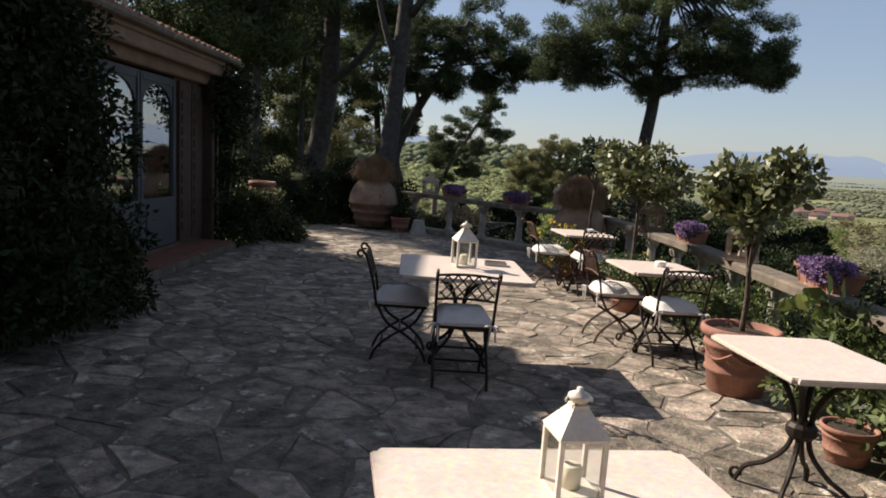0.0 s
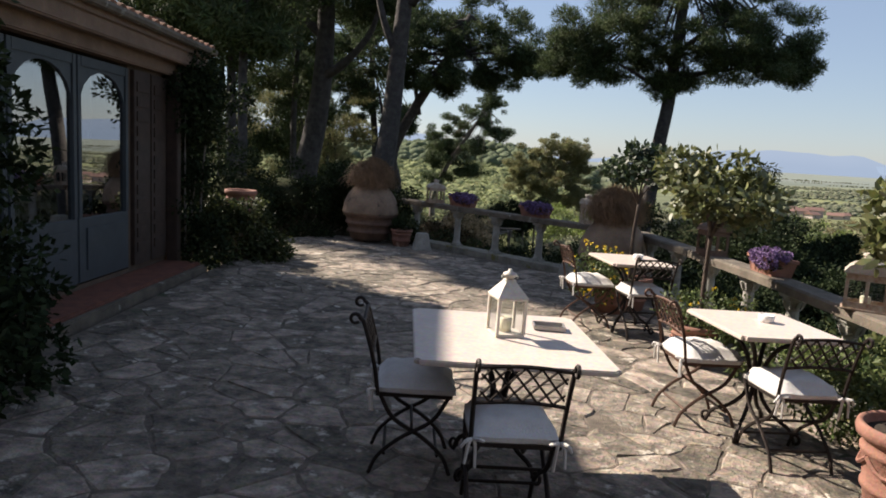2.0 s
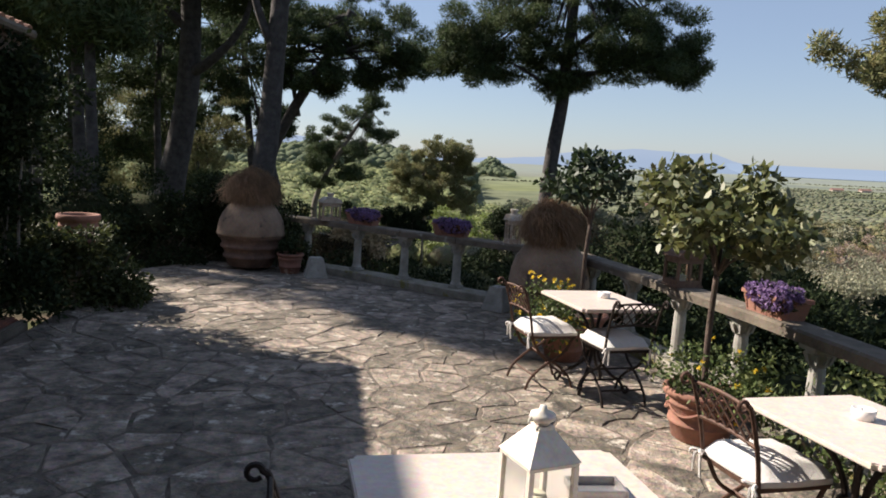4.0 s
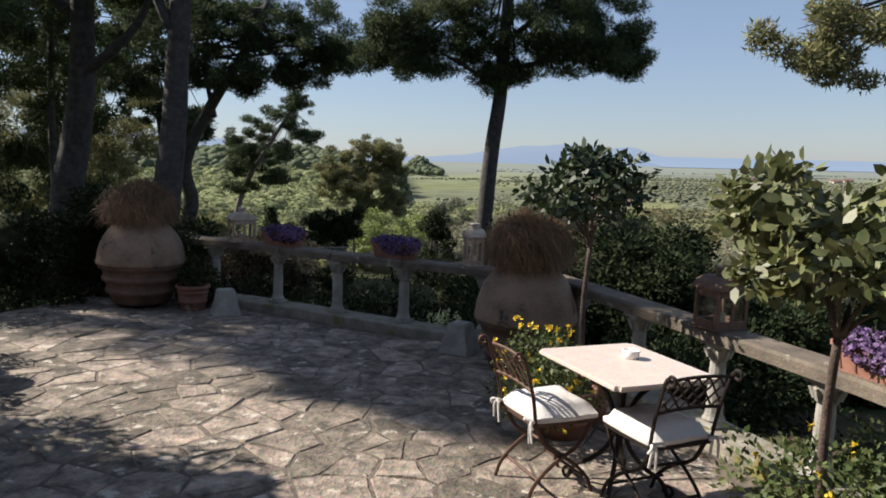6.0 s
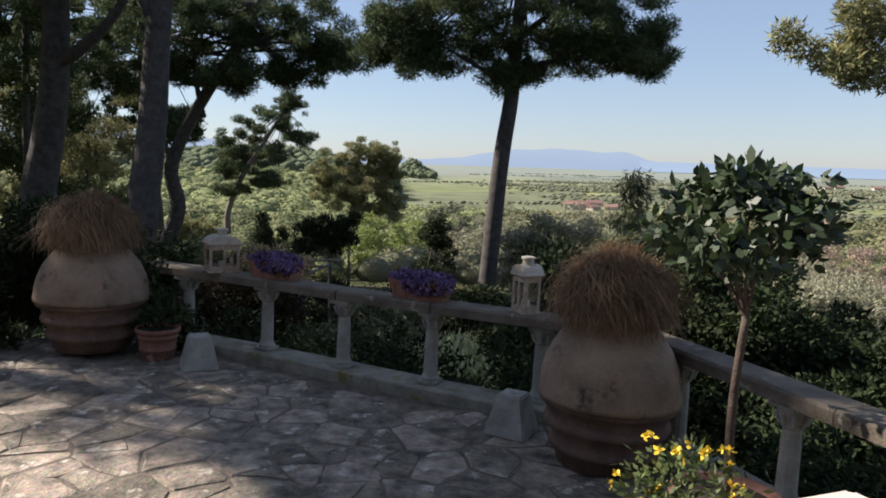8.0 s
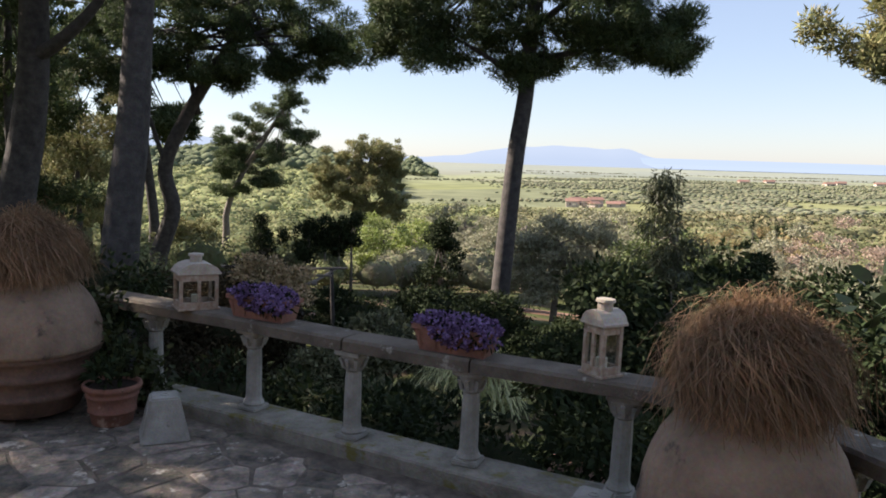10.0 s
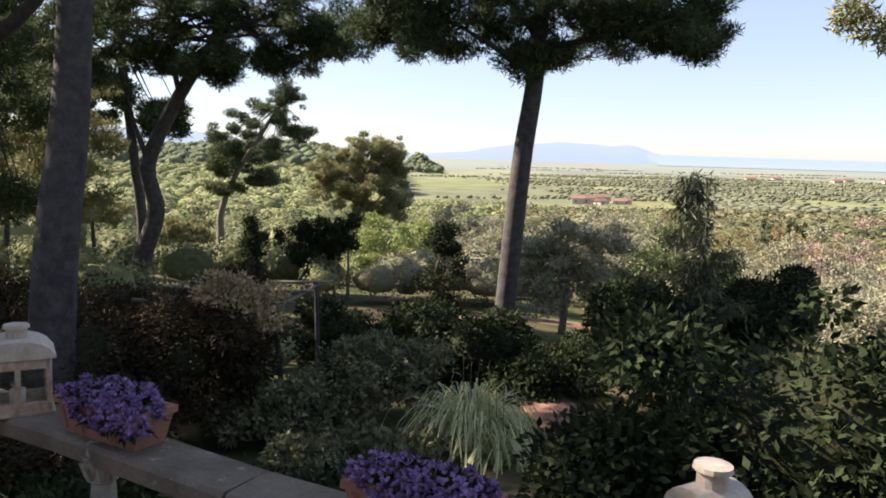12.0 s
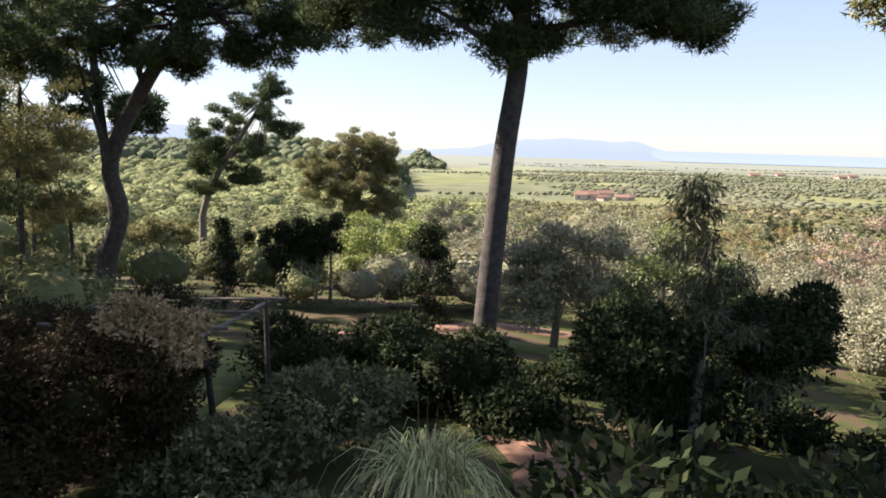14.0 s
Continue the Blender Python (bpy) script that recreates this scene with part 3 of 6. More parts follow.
woods("hilltop_woods", 2600, polar(-42, 0, 800, 1650, 1.3), 8.0, 8, FAR_FOREST, "dark green woods on the far ridge", 0.14, shapes=PLAIN_CROWNS)
woods("knoll_woods", 260, polar(-0.5, 3, 1650, 2150, 1.3), 8.0, 8, FAR_FOREST, "dark green woods on a low knoll", 0.14, shapes=PLAIN_CROWNS)
woods("valley_woods", 1700, polar(8, 38, 200, 430, 1.2), 5.2, 60, VALLEY, "mixed green and ochre woods in the valley", 0.08, 0.5)
woods("hedgerow_trees", 2600, hedgerows, 2.2, 1, FLATS, "lines of trees between the fields of the plain", 0.16, shapes=PLAIN_CROWNS)
def flat_patches(n):
    """Woods on the plain: long uneven patches that leave fields between them."""
    k = 46
    a = np.stack([rng.uniform(11, 37, k), rng.uniform(620, 1900, k)], 1)
    i = rng.integers(0, k, n)
    b = np.radians(a[i, 0] + rng.normal(size=n) * 2.6)
    r = a[i, 1] + rng.normal(size=n) * 38
    r = np.where((b < radians(21)) & (r < 800), r + 300, r)   # the farm and its fields stay open
    return np.stack([r * np.sin(b), r * np.cos(b)], 1)
woods("plain_woods", 7000, flat_patches, 2.9, 1, FLATS, "grey-green woods spread over the plain", 0.16, 0.75, 0.20, PLAIN_CROWNS)

# ---- terrace floor ----
def floor_line(a):
    return (0.196 * a - 1.5 * 0.981, -0.981 * a - 1.5 * 0.196)
KERB_LINE = [(-2.1, 13.42), (-1.75, 13.22), (-1.0, 12.82), (-0.1, 12.28), (0.68, 11.8), (1.25, 11.48), (2.05, 11.1)]
RIGHT_LINE = [(2.05, 11.1), (2.36, 10.3), (2.66, 9.3), (2.95, 8.35), (3.14, 7.6), (3.38, 6.4), (3.6, 5.4), (3.82, 4.4), (4.05, 3.2), (4.3, 1.8), (4.6, 0.2), (5.1, -3.7)]
FLOOR_EDGE = [floor_line(4.0), floor_line(-9.7), (-4.3, 11.2), (-3.3, 13.3), (-2.1, 13.3), (-1.05, 12.7), (-0.15, 12.15), (0.6, 11.68), (1.3, 11.3), (2.0, 10.95),
              (2.45, 9.5), (2.85, 8.0), (3.1, 6.8), (3.4, 5.3), (3.7, 4.0), (4.0, 2.2), (4.4, 0.0), (5.0, -3.75)]

def inside(x, y, poly=FLOOR_EDGE):
    c = False
    for (ax, ay), (bx, by) in zip(poly, poly[1:] + poly[:1]):
        if (ay > y) != (by > y) and x < (bx - ax) * (y - ay) / (by - ay) + ax:
            c = not c
    return c

bm = bmesh.new()
ring = [[bm.verts.new((x * k[0] + k[1], y, z)) for x, y in FLOOR_EDGE] for z, k in ((-1.6, (1, 0)), (-0.006, (1, 0)))]
n_edge = len(FLOOR_EDGE)
for i in range(n_edge):
    j = (i + 1) % n_edge
    bm.faces.new((ring[0][i], ring[0][j], ring[1][j], ring[1][i]))
bm.faces.new(ring[1])
bm.faces.new(ring[0][::-1])
floor = solid("floor", bm, MORTAR, TILT, "old terrace floor of irregular grey-beige paving stones", "floor", kind="structure")

solid("planting_bed", strip([(2.75, 9.2), (3.05, 7.9), (3.3, 6.6), (3.6, 5.2), (3.9, 3.8), (4.25, 2.0), (4.6, 0.0), (5.1, -3.6)], 0.75, -1.5, -0.03), SOIL, TILT, "narrow bed of dark soil beside the paving", "bed", kind="structure")

# ---- house ----
HOUSE = Matrix(((0.196, 0.981, 0, -1.393), (-0.981, 0.196, 0, -0.533), (0, 0, 1, 0.06), (0, 0, 0, 1)))
house = thing("house", HOUSE, "low ochre house with a clay tile roof and glazed garden doors", "house")
for x0, x1, z0, z1 in ((-9.9, -8.25, -0.4, 2.75), (-4.85, 4.5, -0.4, 2.75), (-8.25, -4.85, 2.44, 2.75), (-8.25, -4.85, -0.4, 0.17)):
    part("wall", box(x0, -0.88, z0, x1, -0.64, z1), PLASTER, house)
part("wall", box(-9.9, -5.4, -0.4, -9.6, -0.88, 3.2), PLASTER, house)
part("wall", box(4.2, -5.4, -0.4, 4.5, -0.88, 3.2), PLASTER, house)
part("wall", box(-9.6, -5.4, -0.4, 4.2, -5.1, 3.2), PLASTER, house)
part("room_floor", box(-9.6, -5.1, 0.1, 4.2, -0.88, 0.168), BRICKSTEP, house)
bm = bmesh.new()
for (b0, z0), (b1, z1) in (((-0.33, 2.74), (-2.9, 3.62)), ((-2.9, 3.62), (-6.0, 2.7))):
    vs = [bm.verts.new((a, b, z)) for a, b, z in ((-10.1, b0, z0), (4.8, b0, z0), (4.8, b1, z1), (-10.1, b1, z1))]
    vt = [bm.verts.new(v.co + Vector((0, 0, 0.09))) for v in vs]
    bm.faces.new(vs[::-1]), bm.faces.new(vt)
    for i in range(4):
        bm.faces.new((vs[i], vs[(i + 1) % 4], vt[(i + 1) % 4], vt[i]))
roof = part("roof", bm, EAVEWOOD, house, "timber-lined eaves under curved clay tiles")
part("eave_beam", box(-10.05, -0.46, 2.58, 4.8, -0.36, 2.76, 0.015), EAVEWOOD, house, "brown timber fascia beam")
part("eave_beam", box(-9.5, -0.635, 2.44, 4.8, -0.52, 2.66, 0.015), EAVEWOOD, house)
for k in range(24):
    part("rafter", box(-9.9 + 0.6 * k, -0.56, 2.66, -9.82 + 0.6 * k, -0.46, 2.80), EAVEWOOD, house)
bm = bmesh.new()
arc = [(0.085 * math.cos(t), 0.075 * math.sin(t)) for t in (math.pi * k / 6 for k in range(7))]
rows = [[bm.verts.new((x * s, y, z * s + dz)) for x, z in arc] for y, s, dz in ((0, 1.08, 0.03), (-0.36, 0.9, 0.0), (-0.36, 0.75, -0.012), (0, 0.9, 0.012))]
for a, b in zip(rows, rows[1:] + rows[:1]):
    for k in range(6):
        bm.faces.new((a[k], a[k + 1], b[k + 1], b[k]))
tile_mesh = mesh_of("roof_tile", bm, ROOFTILE)
slope = math.degrees(math.atan2(0.98, 2.92))
for i in range(58):
    for j in range(5):
        y = -0.30 - 0.31 * j
        part("roof_tile", tile_mesh, None, roof, m=pose(-10.02 + 0.205 * i, y, 2.83 + (-0.33 - y) * 0.342, -slope, 0, random.uniform(-2, 2)))
part("roof_tiles_above", box(-10.06, -2.9, 0, 4.7, -1.5, 0.07), ROOFTILE, roof, m=Matrix(((1, 0, 0, 0), (0, 1, 0, 0), (0, -0.342, 1, 2.73), (0, 0, 0, 1))))
part("gutter", tube([(-10.08, -0.275, 2.84), (4.8, -0.275, 2.84)], 0.05, 0.05, 8), RAILSTONE, house, "grey-brown roof gutter")
for x0, x1, y0, y1 in ((-7.9, 4.4, -2.5, -2.15), (-7.9, -7.6, -5.2, -2.5), (4.1, 4.4, -5.2, -2.5), (-7.6, 4.1, -5.2, -4.9)):
    part("upper_wall", box(x0, y0, 2.9, x1, y1, 5.20), PLASTER, house)
part("upper_roof", box(-8.0, -5.4, 5.20, 4.6, -2.05, 5.30, 0.02), ROOFTILE, house)
part("flue", tube([(-8.0, -1.2, 3.1), (-8.0, -1.2, 4.3)], 0.035, 0.035, 8), CAST, house, "thin pale metal flue pipe")
part("step", box(-9.25, -0.64, -0.3, 3.5, -0.16, 0.13, 0.02), BRICKSTEP, house, "long red clay doorstep")
part("step_edge", box(-9.27, -0.16, -0.3, 3.5, -0.08, 0.10, 0.015), RAILSTONE, house, "pale stone edging")
part("corner_post", box(-9.38, -0.6, 0.1, -9.24, -0.46, 2.50, 0.01), DARKWOOD, house, "brown timber post under the eaves")
for x0 in (-8.22, -7.11, -6.0):
    x1 = x0 + 1.09
    leaf = part("door", box(x0, -0.68, 0.19, x1, -0.62, 0.83, 0.008), DOORPAINT, house, "glazed door with pale grey-blue lower panel")
    part("panel_molding", box(x0 + 0.14, -0.62, 0.30, x1 - 0.14, -0.605, 0.73, 0.006), DOORPAINT, leaf)
    for s0 in (x0, x1 - 0.07):
        part("stile", box(s0, -0.685, 0.83, s0 + 0.07, -0.615, 2.40, 0.006), DOORFRAME, leaf)
    part("rail", box(x0 + 0.07, -0.685, 2.30, x1 - 0.07, -0.615, 2.40, 0.006), DOORFRAME, leaf)
    bm = bmesh.new()
    c0 = (x0 + x1) / 2
    for side in (-1, 1):
        tri = [(c0 + side * 0.47, 2.30), (c0 + side * 0.47, 1.95)] + [(c0 + side * 0.47 * math.sin(t), 1.95 + 0.33 * math.cos(t)) for t in (1.35, 1.0, 0.6, 0.25, 0.0)] + [(c0, 2.30)]
        lo = [bm.verts.new((x, -0.67, z)) for x, z in tri]
        hi = [bm.verts.new((x, -0.63, z)) for x, z in tri]
        bm.faces.new(lo), bm.faces.new(hi[::-1])
        for i in range(len(tri)):
            bm.faces.new((lo[i], lo[(i + 1) % len(tri)], hi[(i + 1) % len(tri)], hi[i]))
    part("arched_head", bm, DOORFRAME, leaf)
    g = part("pane", box(x0 + 0.07, -0.655, 0.83, x1 - 0.07, -0.649, 2.30), DOORGLASS, leaf, "door glass reflecting the sky")
    g.visible_shadow = False
    bm = bmesh.new()
    xs = np.linspace(x0 + 0.08, x0 + 0.42, 22)
    cols = [[bm.verts.new((x, -1.0 + 0.03 * math.sin(i * 1.3), z)) for i, x in enumerate(xs)] for z in (0.2, 2.38)]
    for i in range(21):
        bm.faces.new((cols[0][i], cols[0][i + 1], cols[1][i + 1], cols[1][i]))
    part("curtain", bm, CURTAIN, leaf)
for x0 in (-8.75, -9.22):
    sh = part("shutter", box(x0, -0.64, 0.2, x0 + 0.44, -0.59, 2.4, 0.006), DARKWOOD, house, "dark timber shutter folded against the wall")
    for k in range(12):
        part("slat", box(x0 + 0.06, -0.59, 0.35 + 0.165 * k, x0 + 0.38, -0.575, 0.46 + 0.165 * k), DARKWOOD, sh)

# ---- balustrade ----
# added wall, never in view: keeps southern sky light off the paving
solid("wall_south", box(-9.0, -6.6, -1.4, 9.0, -6.2, 9.6, 0.03), PLASTER, Matrix(), "unseen plaster wall added behind the terrace to block sky light", "wall", kind="structure")

def along(line, step, start=0.0):
    pts = [Vector((x, y, 0)) for x, y in line]
    out, left = [], start
    for a, b in zip(pts, pts[1:]):
        d = (b - a).length
        while left <= d:
            out.append((a + (b - a) * left / d, math.degrees(math.atan2(b.y - a.y, b.x - a.x))))
            left += step
        left -= d
    return out

def baluster_bm():
    bm = bmesh.new()
    box(-0.085, -0.085, 0.10, 0.085, 0.085, 0.135, 0.008, bm)
    lathe([(0.075, 0.135), (0.08, 0.15), (0.066, 0.175), (0.060, 0.20), (0.056, 0.50), (0.052, 0.56), (0.066, 0.575), (0.058, 0.59), (0.062, 0.605), (0.085, 0.65), (0.092, 0.675)], 12, bm)
    for k in range(8):
        a = math.pi * k / 4
        tube([(0.066 * math.cos(a), 0.066 * math.sin(a), 0.585), (0.088 * math.cos(a), 0.088 * math.sin(a), 0.655)], 0.014, 0.018, 4, bm)
    box(-0.10, -0.10, 0.675, 0.10, 0.10, 0.715, 0.008, bm)
    return bm

balu_mesh = mesh_of("baluster", baluster_bm(), CAST)
balustrade = thing("balustrade", TILT, "low weathered stone balustrade with fluted column balusters", "balustrade")
front_at = [((-1.72, 13.2, 0), -28), ((-0.865, 12.76, 0), -33), ((-0.105, 12.24, 0), -30), ((0.655, 11.84, 0), -27), ((1.5, 11.42, 0), -25)]
for p, a in front_at:
    part("baluster", balu_mesh, None, balustrade, m=pose(p[0], p[1], 0, 0, 0, a))
for p, a in along(RIGHT_LINE, 0.92, 0.62):
    part("baluster", balu_mesh, None, balustrade, m=pose(p.x, p.y, 0, 0, 0, a))
def rails(line):
    pts = [Vector((x, y, 0)) for x, y in line]
    for a, b in zip(pts, pts[1:]):
        d = (b - a).normalized() * 0.004
        part("handrail_slab", strip([((a + d).x, (a + d).y), ((b - d).x, (b - d).y)], 0.27, 0.715, 0.80, None, 0.018), RAILSTONE, balustrade)
rails([(-2.2, 13.5), (-1.0, 12.83), (-0.12, 12.27), (0.68, 11.83), (2.12, 11.1)])
rails([(2.12, 11.05)] + RIGHT_LINE[2::2] + RIGHT_LINE[-1:])
part("plinth", strip(KERB_LINE, 0.34, -1.4, 0.10), PLINTHSTONE, balustrade, "worn stone plinth")
part("plinth", strip(RIGHT_LINE, 0.34, -1.4, 0.10), PLINTHSTONE, balustrade)

# ---- furniture ----
def lattice_chair(m, label, iron=IRON):
    c = thing("bistro_chair", m, label, "chair", "garden chairs")
    bm = box(-0.20, -0.20, 0.425, 0.20, -0.18, 0.445)
    for b in ((-0.20, 0.18, 0.20, 0.20), (-0.20, -0.18, -0.18, 0.18), (0.18, -0.18, 0.20, 0.18)):
        box(b[0], b[1], 0.425, b[2], b[3], 0.445, 0, bm)
    for k in range(4):
        box(-0.18, -0.12 + 0.08 * k, 0.430, 0.18, -0.10 + 0.08 * k, 0.438, 0, bm)
    part("seat_frame", bm, iron, c)
    for s in (-1, 1):
        post = part("back_post", tube(bend([(s * 0.20, -0.19, 0.43), (s * 0.205, -0.22, 0.60), (s * 0.21, -0.28, 0.80), (s * 0.21, -0.305, 0.835)]), 0.011, 0.011), iron, c)
        part("scroll", tube([(s * 0.21, -0.305 + 0.024 * math.cos(t) - 0.024, 0.83 + 0.024 * math.sin(t)) for t in np.linspace(0, 5.6, 12)], 0.011, 0.008), iron, post)
        part("leg", tube(bend([(s * 0.19, 0.18, 0.43), (s * 0.19, 0.10, 0.30), (s * 0.19, -0.06, 0.20), (s * 0.19, -0.17, 0.10), (s * 0.19, -0.215, 0.0)]), 0.012, 0.011), iron, c)
        part("leg", tube(bend([(s * 0.175, -0.18, 0.43), (s * 0.175, -0.10, 0.30), (s * 0.175, 0.06, 0.20), (s * 0.175, 0.17, 0.10), (s * 0.175, 0.215, 0.0)]), 0.012, 0.011), iron, c)
    for y, z in ((0.14, 0.11), (-0.14, 0.11), (0.0, 0.245)):
        part("stretcher", tube([(-0.19, y, z), (0.19, y, z)], 0.009), iron, c)
    def back(x, z):
        f = (z - 0.60) / 0.20
        return (x, -0.22 - 0.06 * f, z + 0.015 * math.cos(x * 7))
    for z in (0.81, 0.635):
        part("back_rail", tube(bend([back(x, z) for x in (-0.21, -0.1, 0.0, 0.1, 0.21)], 3), 0.010, None, 6), iron, c)
    bm = bmesh.new()
    for k in range(-2, 7):
        for s in (-1, 1):
            pts = []
            for t in np.linspace(0, 1, 7):
                x = s * (-0.21 + 0.07 * k + 0.14 * t)
                if -0.206 <= x <= 0.206:
                    pts.append(back(x, 0.64 + 0.165 * t))
            if len(pts) > 1:
                tube(pts, 0.006, None, 5, bm)
    part("back_lattice", bm, iron, c)
    bm = box(-0.205, -0.195, 0.446, 0.205, 0.215, 0.505)
    bmesh.ops.subdivide_edges(bm, edges=bm.edges[:], cuts=9, use_grid_fill=True)
    for v in bm.verts:
        x, y = v.co.x / 0.205, (v.co.y - 0.01) / 0.205
        edge = max(abs(x), abs(y))
        dents = sum(math.exp(-((x - a) ** 2 + (y - b) ** 2) / 0.02) for a in (-0.45, 0.45) for b in (-0.45, 0.45))
        edge = min(edge, 1.0)
        if v.co.z > 0.475:
            v.co.z = 0.472 + 0.078 * (1 - min(edge, 1) ** 5) - 0.036 * dents * (1 - edge) ** 0.3 + 0.010 * noise.noise(Vector((x * 2.5, y * 2.5, m.translation.x)))
        v.co.x *= 1 - 0.05 * y * y + 0.02 * noise.noise(v.co * 9)
        v.co.y += 0.008 * noise.noise(v.co * 8 + Vector((3, 0, 0)))
    cu = part("cushion", bm, CUSHION, c, "white tufted seat cushion tied at the back", True)
    for s in (-1, 1):
        bm = bmesh.new()
        for k, (dx, dz, dy) in enumerate(((0.05, -0.02, -0.03), (0.03, -0.10, -0.02), (-0.05, 0.01, -0.03), (-0.02, -0.12, -0.01))):
            tube(bend([(s * 0.195, -0.195, 0.46), (s * 0.195 + s * dx * 0.6, -0.21 + dy, 0.47 + dz * 0.2), (s * 0.195 + s * dx, -0.205 + dy, 0.455 + dz)], 3), 0.010, 0.007, 5, bm)
        part("ribbon_tie", bm, CUSHION, cu)
    return c

def scroll_table(m, w, d, label):
    t = thing("garden_table", m, label, "table", "garden tables")
    bm = box(-w / 2, -d / 2, 0.722, w / 2, d / 2, 0.75)
    bmesh.ops.bevel(bm, geom=[e for e in bm.edges if abs(e.verts[0].co.z - e.verts[1].co.z) > 0.01], offset=0.025, segments=3, affect="EDGES")
    bmesh.ops.bevel(bm, geom=[e for e in bm.edges if abs(e.verts[0].co.z - e.verts[1].co.z) < 0.001], offset=0.006, segments=2, affect="EDGES")
    part("tabletop", bm, MARBLE, t, "pale cream stone tabletop")
    part("under_frame", box(-w * 0.36, -d * 0.36, 0.70, w * 0.36, d * 0.36, 0.722), IRON, t)
    for k in range(4):
        a = math.pi / 4 + k * math.pi / 2
        f = lambda r, z: (r * math.cos(a) * 0.9, r * math.sin(a) * 0.9, z)
        part("leg", tube(bend([f(0.30, 0.70), f(0.13, 0.60), f(0.05, 0.45), f(0.055, 0.28), f(0.16, 0.16), f(0.27, 0.10), f(0.32, 0.012)]), 0.016, 0.013), IRON, t)
        part("foot_scroll", tube([f(0.32 + 0.03 * math.cos(q) - 0.0, 0.045 + 0.03 * math.sin(q)) for q in np.linspace(-1.5, 3.4, 9)], 0.012, 0.008), IRON, t)
    part("collar", lathe([(0.06, 0.33), (0.075, 0.35), (0.075, 0.39), (0.06, 0.41)], 12), IRON, t)
    return t

TABLE_M = on_terrace(1.06, 3.99, 0, 14.9)
scroll_table(TABLE_M, 0.98, 1.12, "large cream stone table on scrolled iron legs with a lantern")
scroll_table(on_terrace(2.13, 0.03, 0, 21), 0.97, 1.12, "large cream stone table half in the shade")
scroll_table(on_terrace(2.62, 5.19, 0, 18), 0.70, 0.80, "small cream stone cafe table on iron legs")
scroll_table(on_terrace(1.90, 7.95, 0, 19), 0.68, 0.81, "small cream stone cafe table near the urn")
scroll_table(on_terrace(3.17, 2.28, 0, 18), 0.68, 0.82, "small cream stone cafe table beside potted lemon tree")
lattice_chair(on_terrace(0.60, 3.92, 0, -75), "dark iron lattice-back chair with white cushion in shade")
lattice_chair(on_terrace(1.18, 3.46, 0, 15), "dark iron lattice-back chair drawn up to the large table")
lattice_chair(on_terrace(2.28, 5.36, 0, -72), "rust-brown iron lattice chair with sunlit white cushion", RUSTIRON)
lattice_chair(on_terrace(2.74, 4.80, 0, 18), "dark iron lattice chair with white cushion at cafe table")
lattice_chair(on_terrace(1.48, 8.00, 0, -70), "rust-brown iron lattice chair with tied white cushion", RUSTIRON)
lattice_chair(on_terrace(2.02, 7.70, 0, 20), "dark iron lattice chair with dented white cushion")

def house_lantern(m, label):
    q = thing("lantern", m, label, "lantern", "white lanterns")
    w = 0.075
    part("base", box(-w - 0.005, -w - 0.005, 0, w + 0.005, w + 0.005, 0.018, 0.003), WHITEMETAL, q)
    for sx in (-1, 1):
        for sy in (-1, 1):
            part("corner_post", box(sx * w - 0.008, sy * w - 0.008, 0.018, sx * w + 0.008, sy * w + 0.008, 0.20), WHITEMETAL, q)
    part("top_frame", box(-w - 0.009, -w - 0.009, 0.20, w + 0.009, w + 0.009, 0.214, 0.003), WHITEMETAL, q)
    bm = bmesh.new()
    r = [[bm.verts.new((sx * a, sy * a, z)) for sx, sy in ((-1, -1), (1, -1), (1, 1), (-1, 1))] for a, z in ((w + 0.012, 0.214), (0.028, 0.295), (0.026, 0.305))]
    for a, b in zip(r, r[1:]):
        for i in range(4):
            bm.faces.new((a[i], a[(i + 1) % 4], b[(i + 1) % 4], b[i]))
    bm.faces.new(r[0][::-1]), bm.faces.new(r[-1])
    part("roof", bm, WHITEMETAL, q)
    part("cap", lathe([(0.02, 0.305), (0.024, 0.312), (0.04, 0.325), (0.036, 0.338), (0.012, 0.348), (0.01, 0.36)], 14), WHITEMETAL, q, "", True)
    part("ring_handle", tube([(0.046 * math.cos(t), 0.0, 0.318 + 0.02 * math.sin(t)) for t in np.linspace(-0.4, 3.5, 12)], 0.004), WHITEMETAL, q)
    for k in range(4):
        g = part("pane", box(-w + 0.009, -0.001, 0.02, w - 0.009, 0.001, 0.198), GLASS, q, m=pose(w * math.sin(k * math.pi / 2), w * math.cos(k * math.pi / 2), 0, 0, 0, -90 * k))
        g.visible_shadow = False
    part("candle", lathe([(0.032, 0.018), (0.033, 0.09), (0.028, 0.098), (0.01, 0.093)], 14), WAX, q, "cream pillar candle", True)
    return q

house_lantern(on_terrace(1.06, 4.02, 0.75, 28), "white metal lantern with a candle on the large table")
house_lantern(on_terrace(2.06, 0.30, 0.75, 24) @ Matrix.Scale(0.8, 4), "white metal lantern with a candle on shaded table")

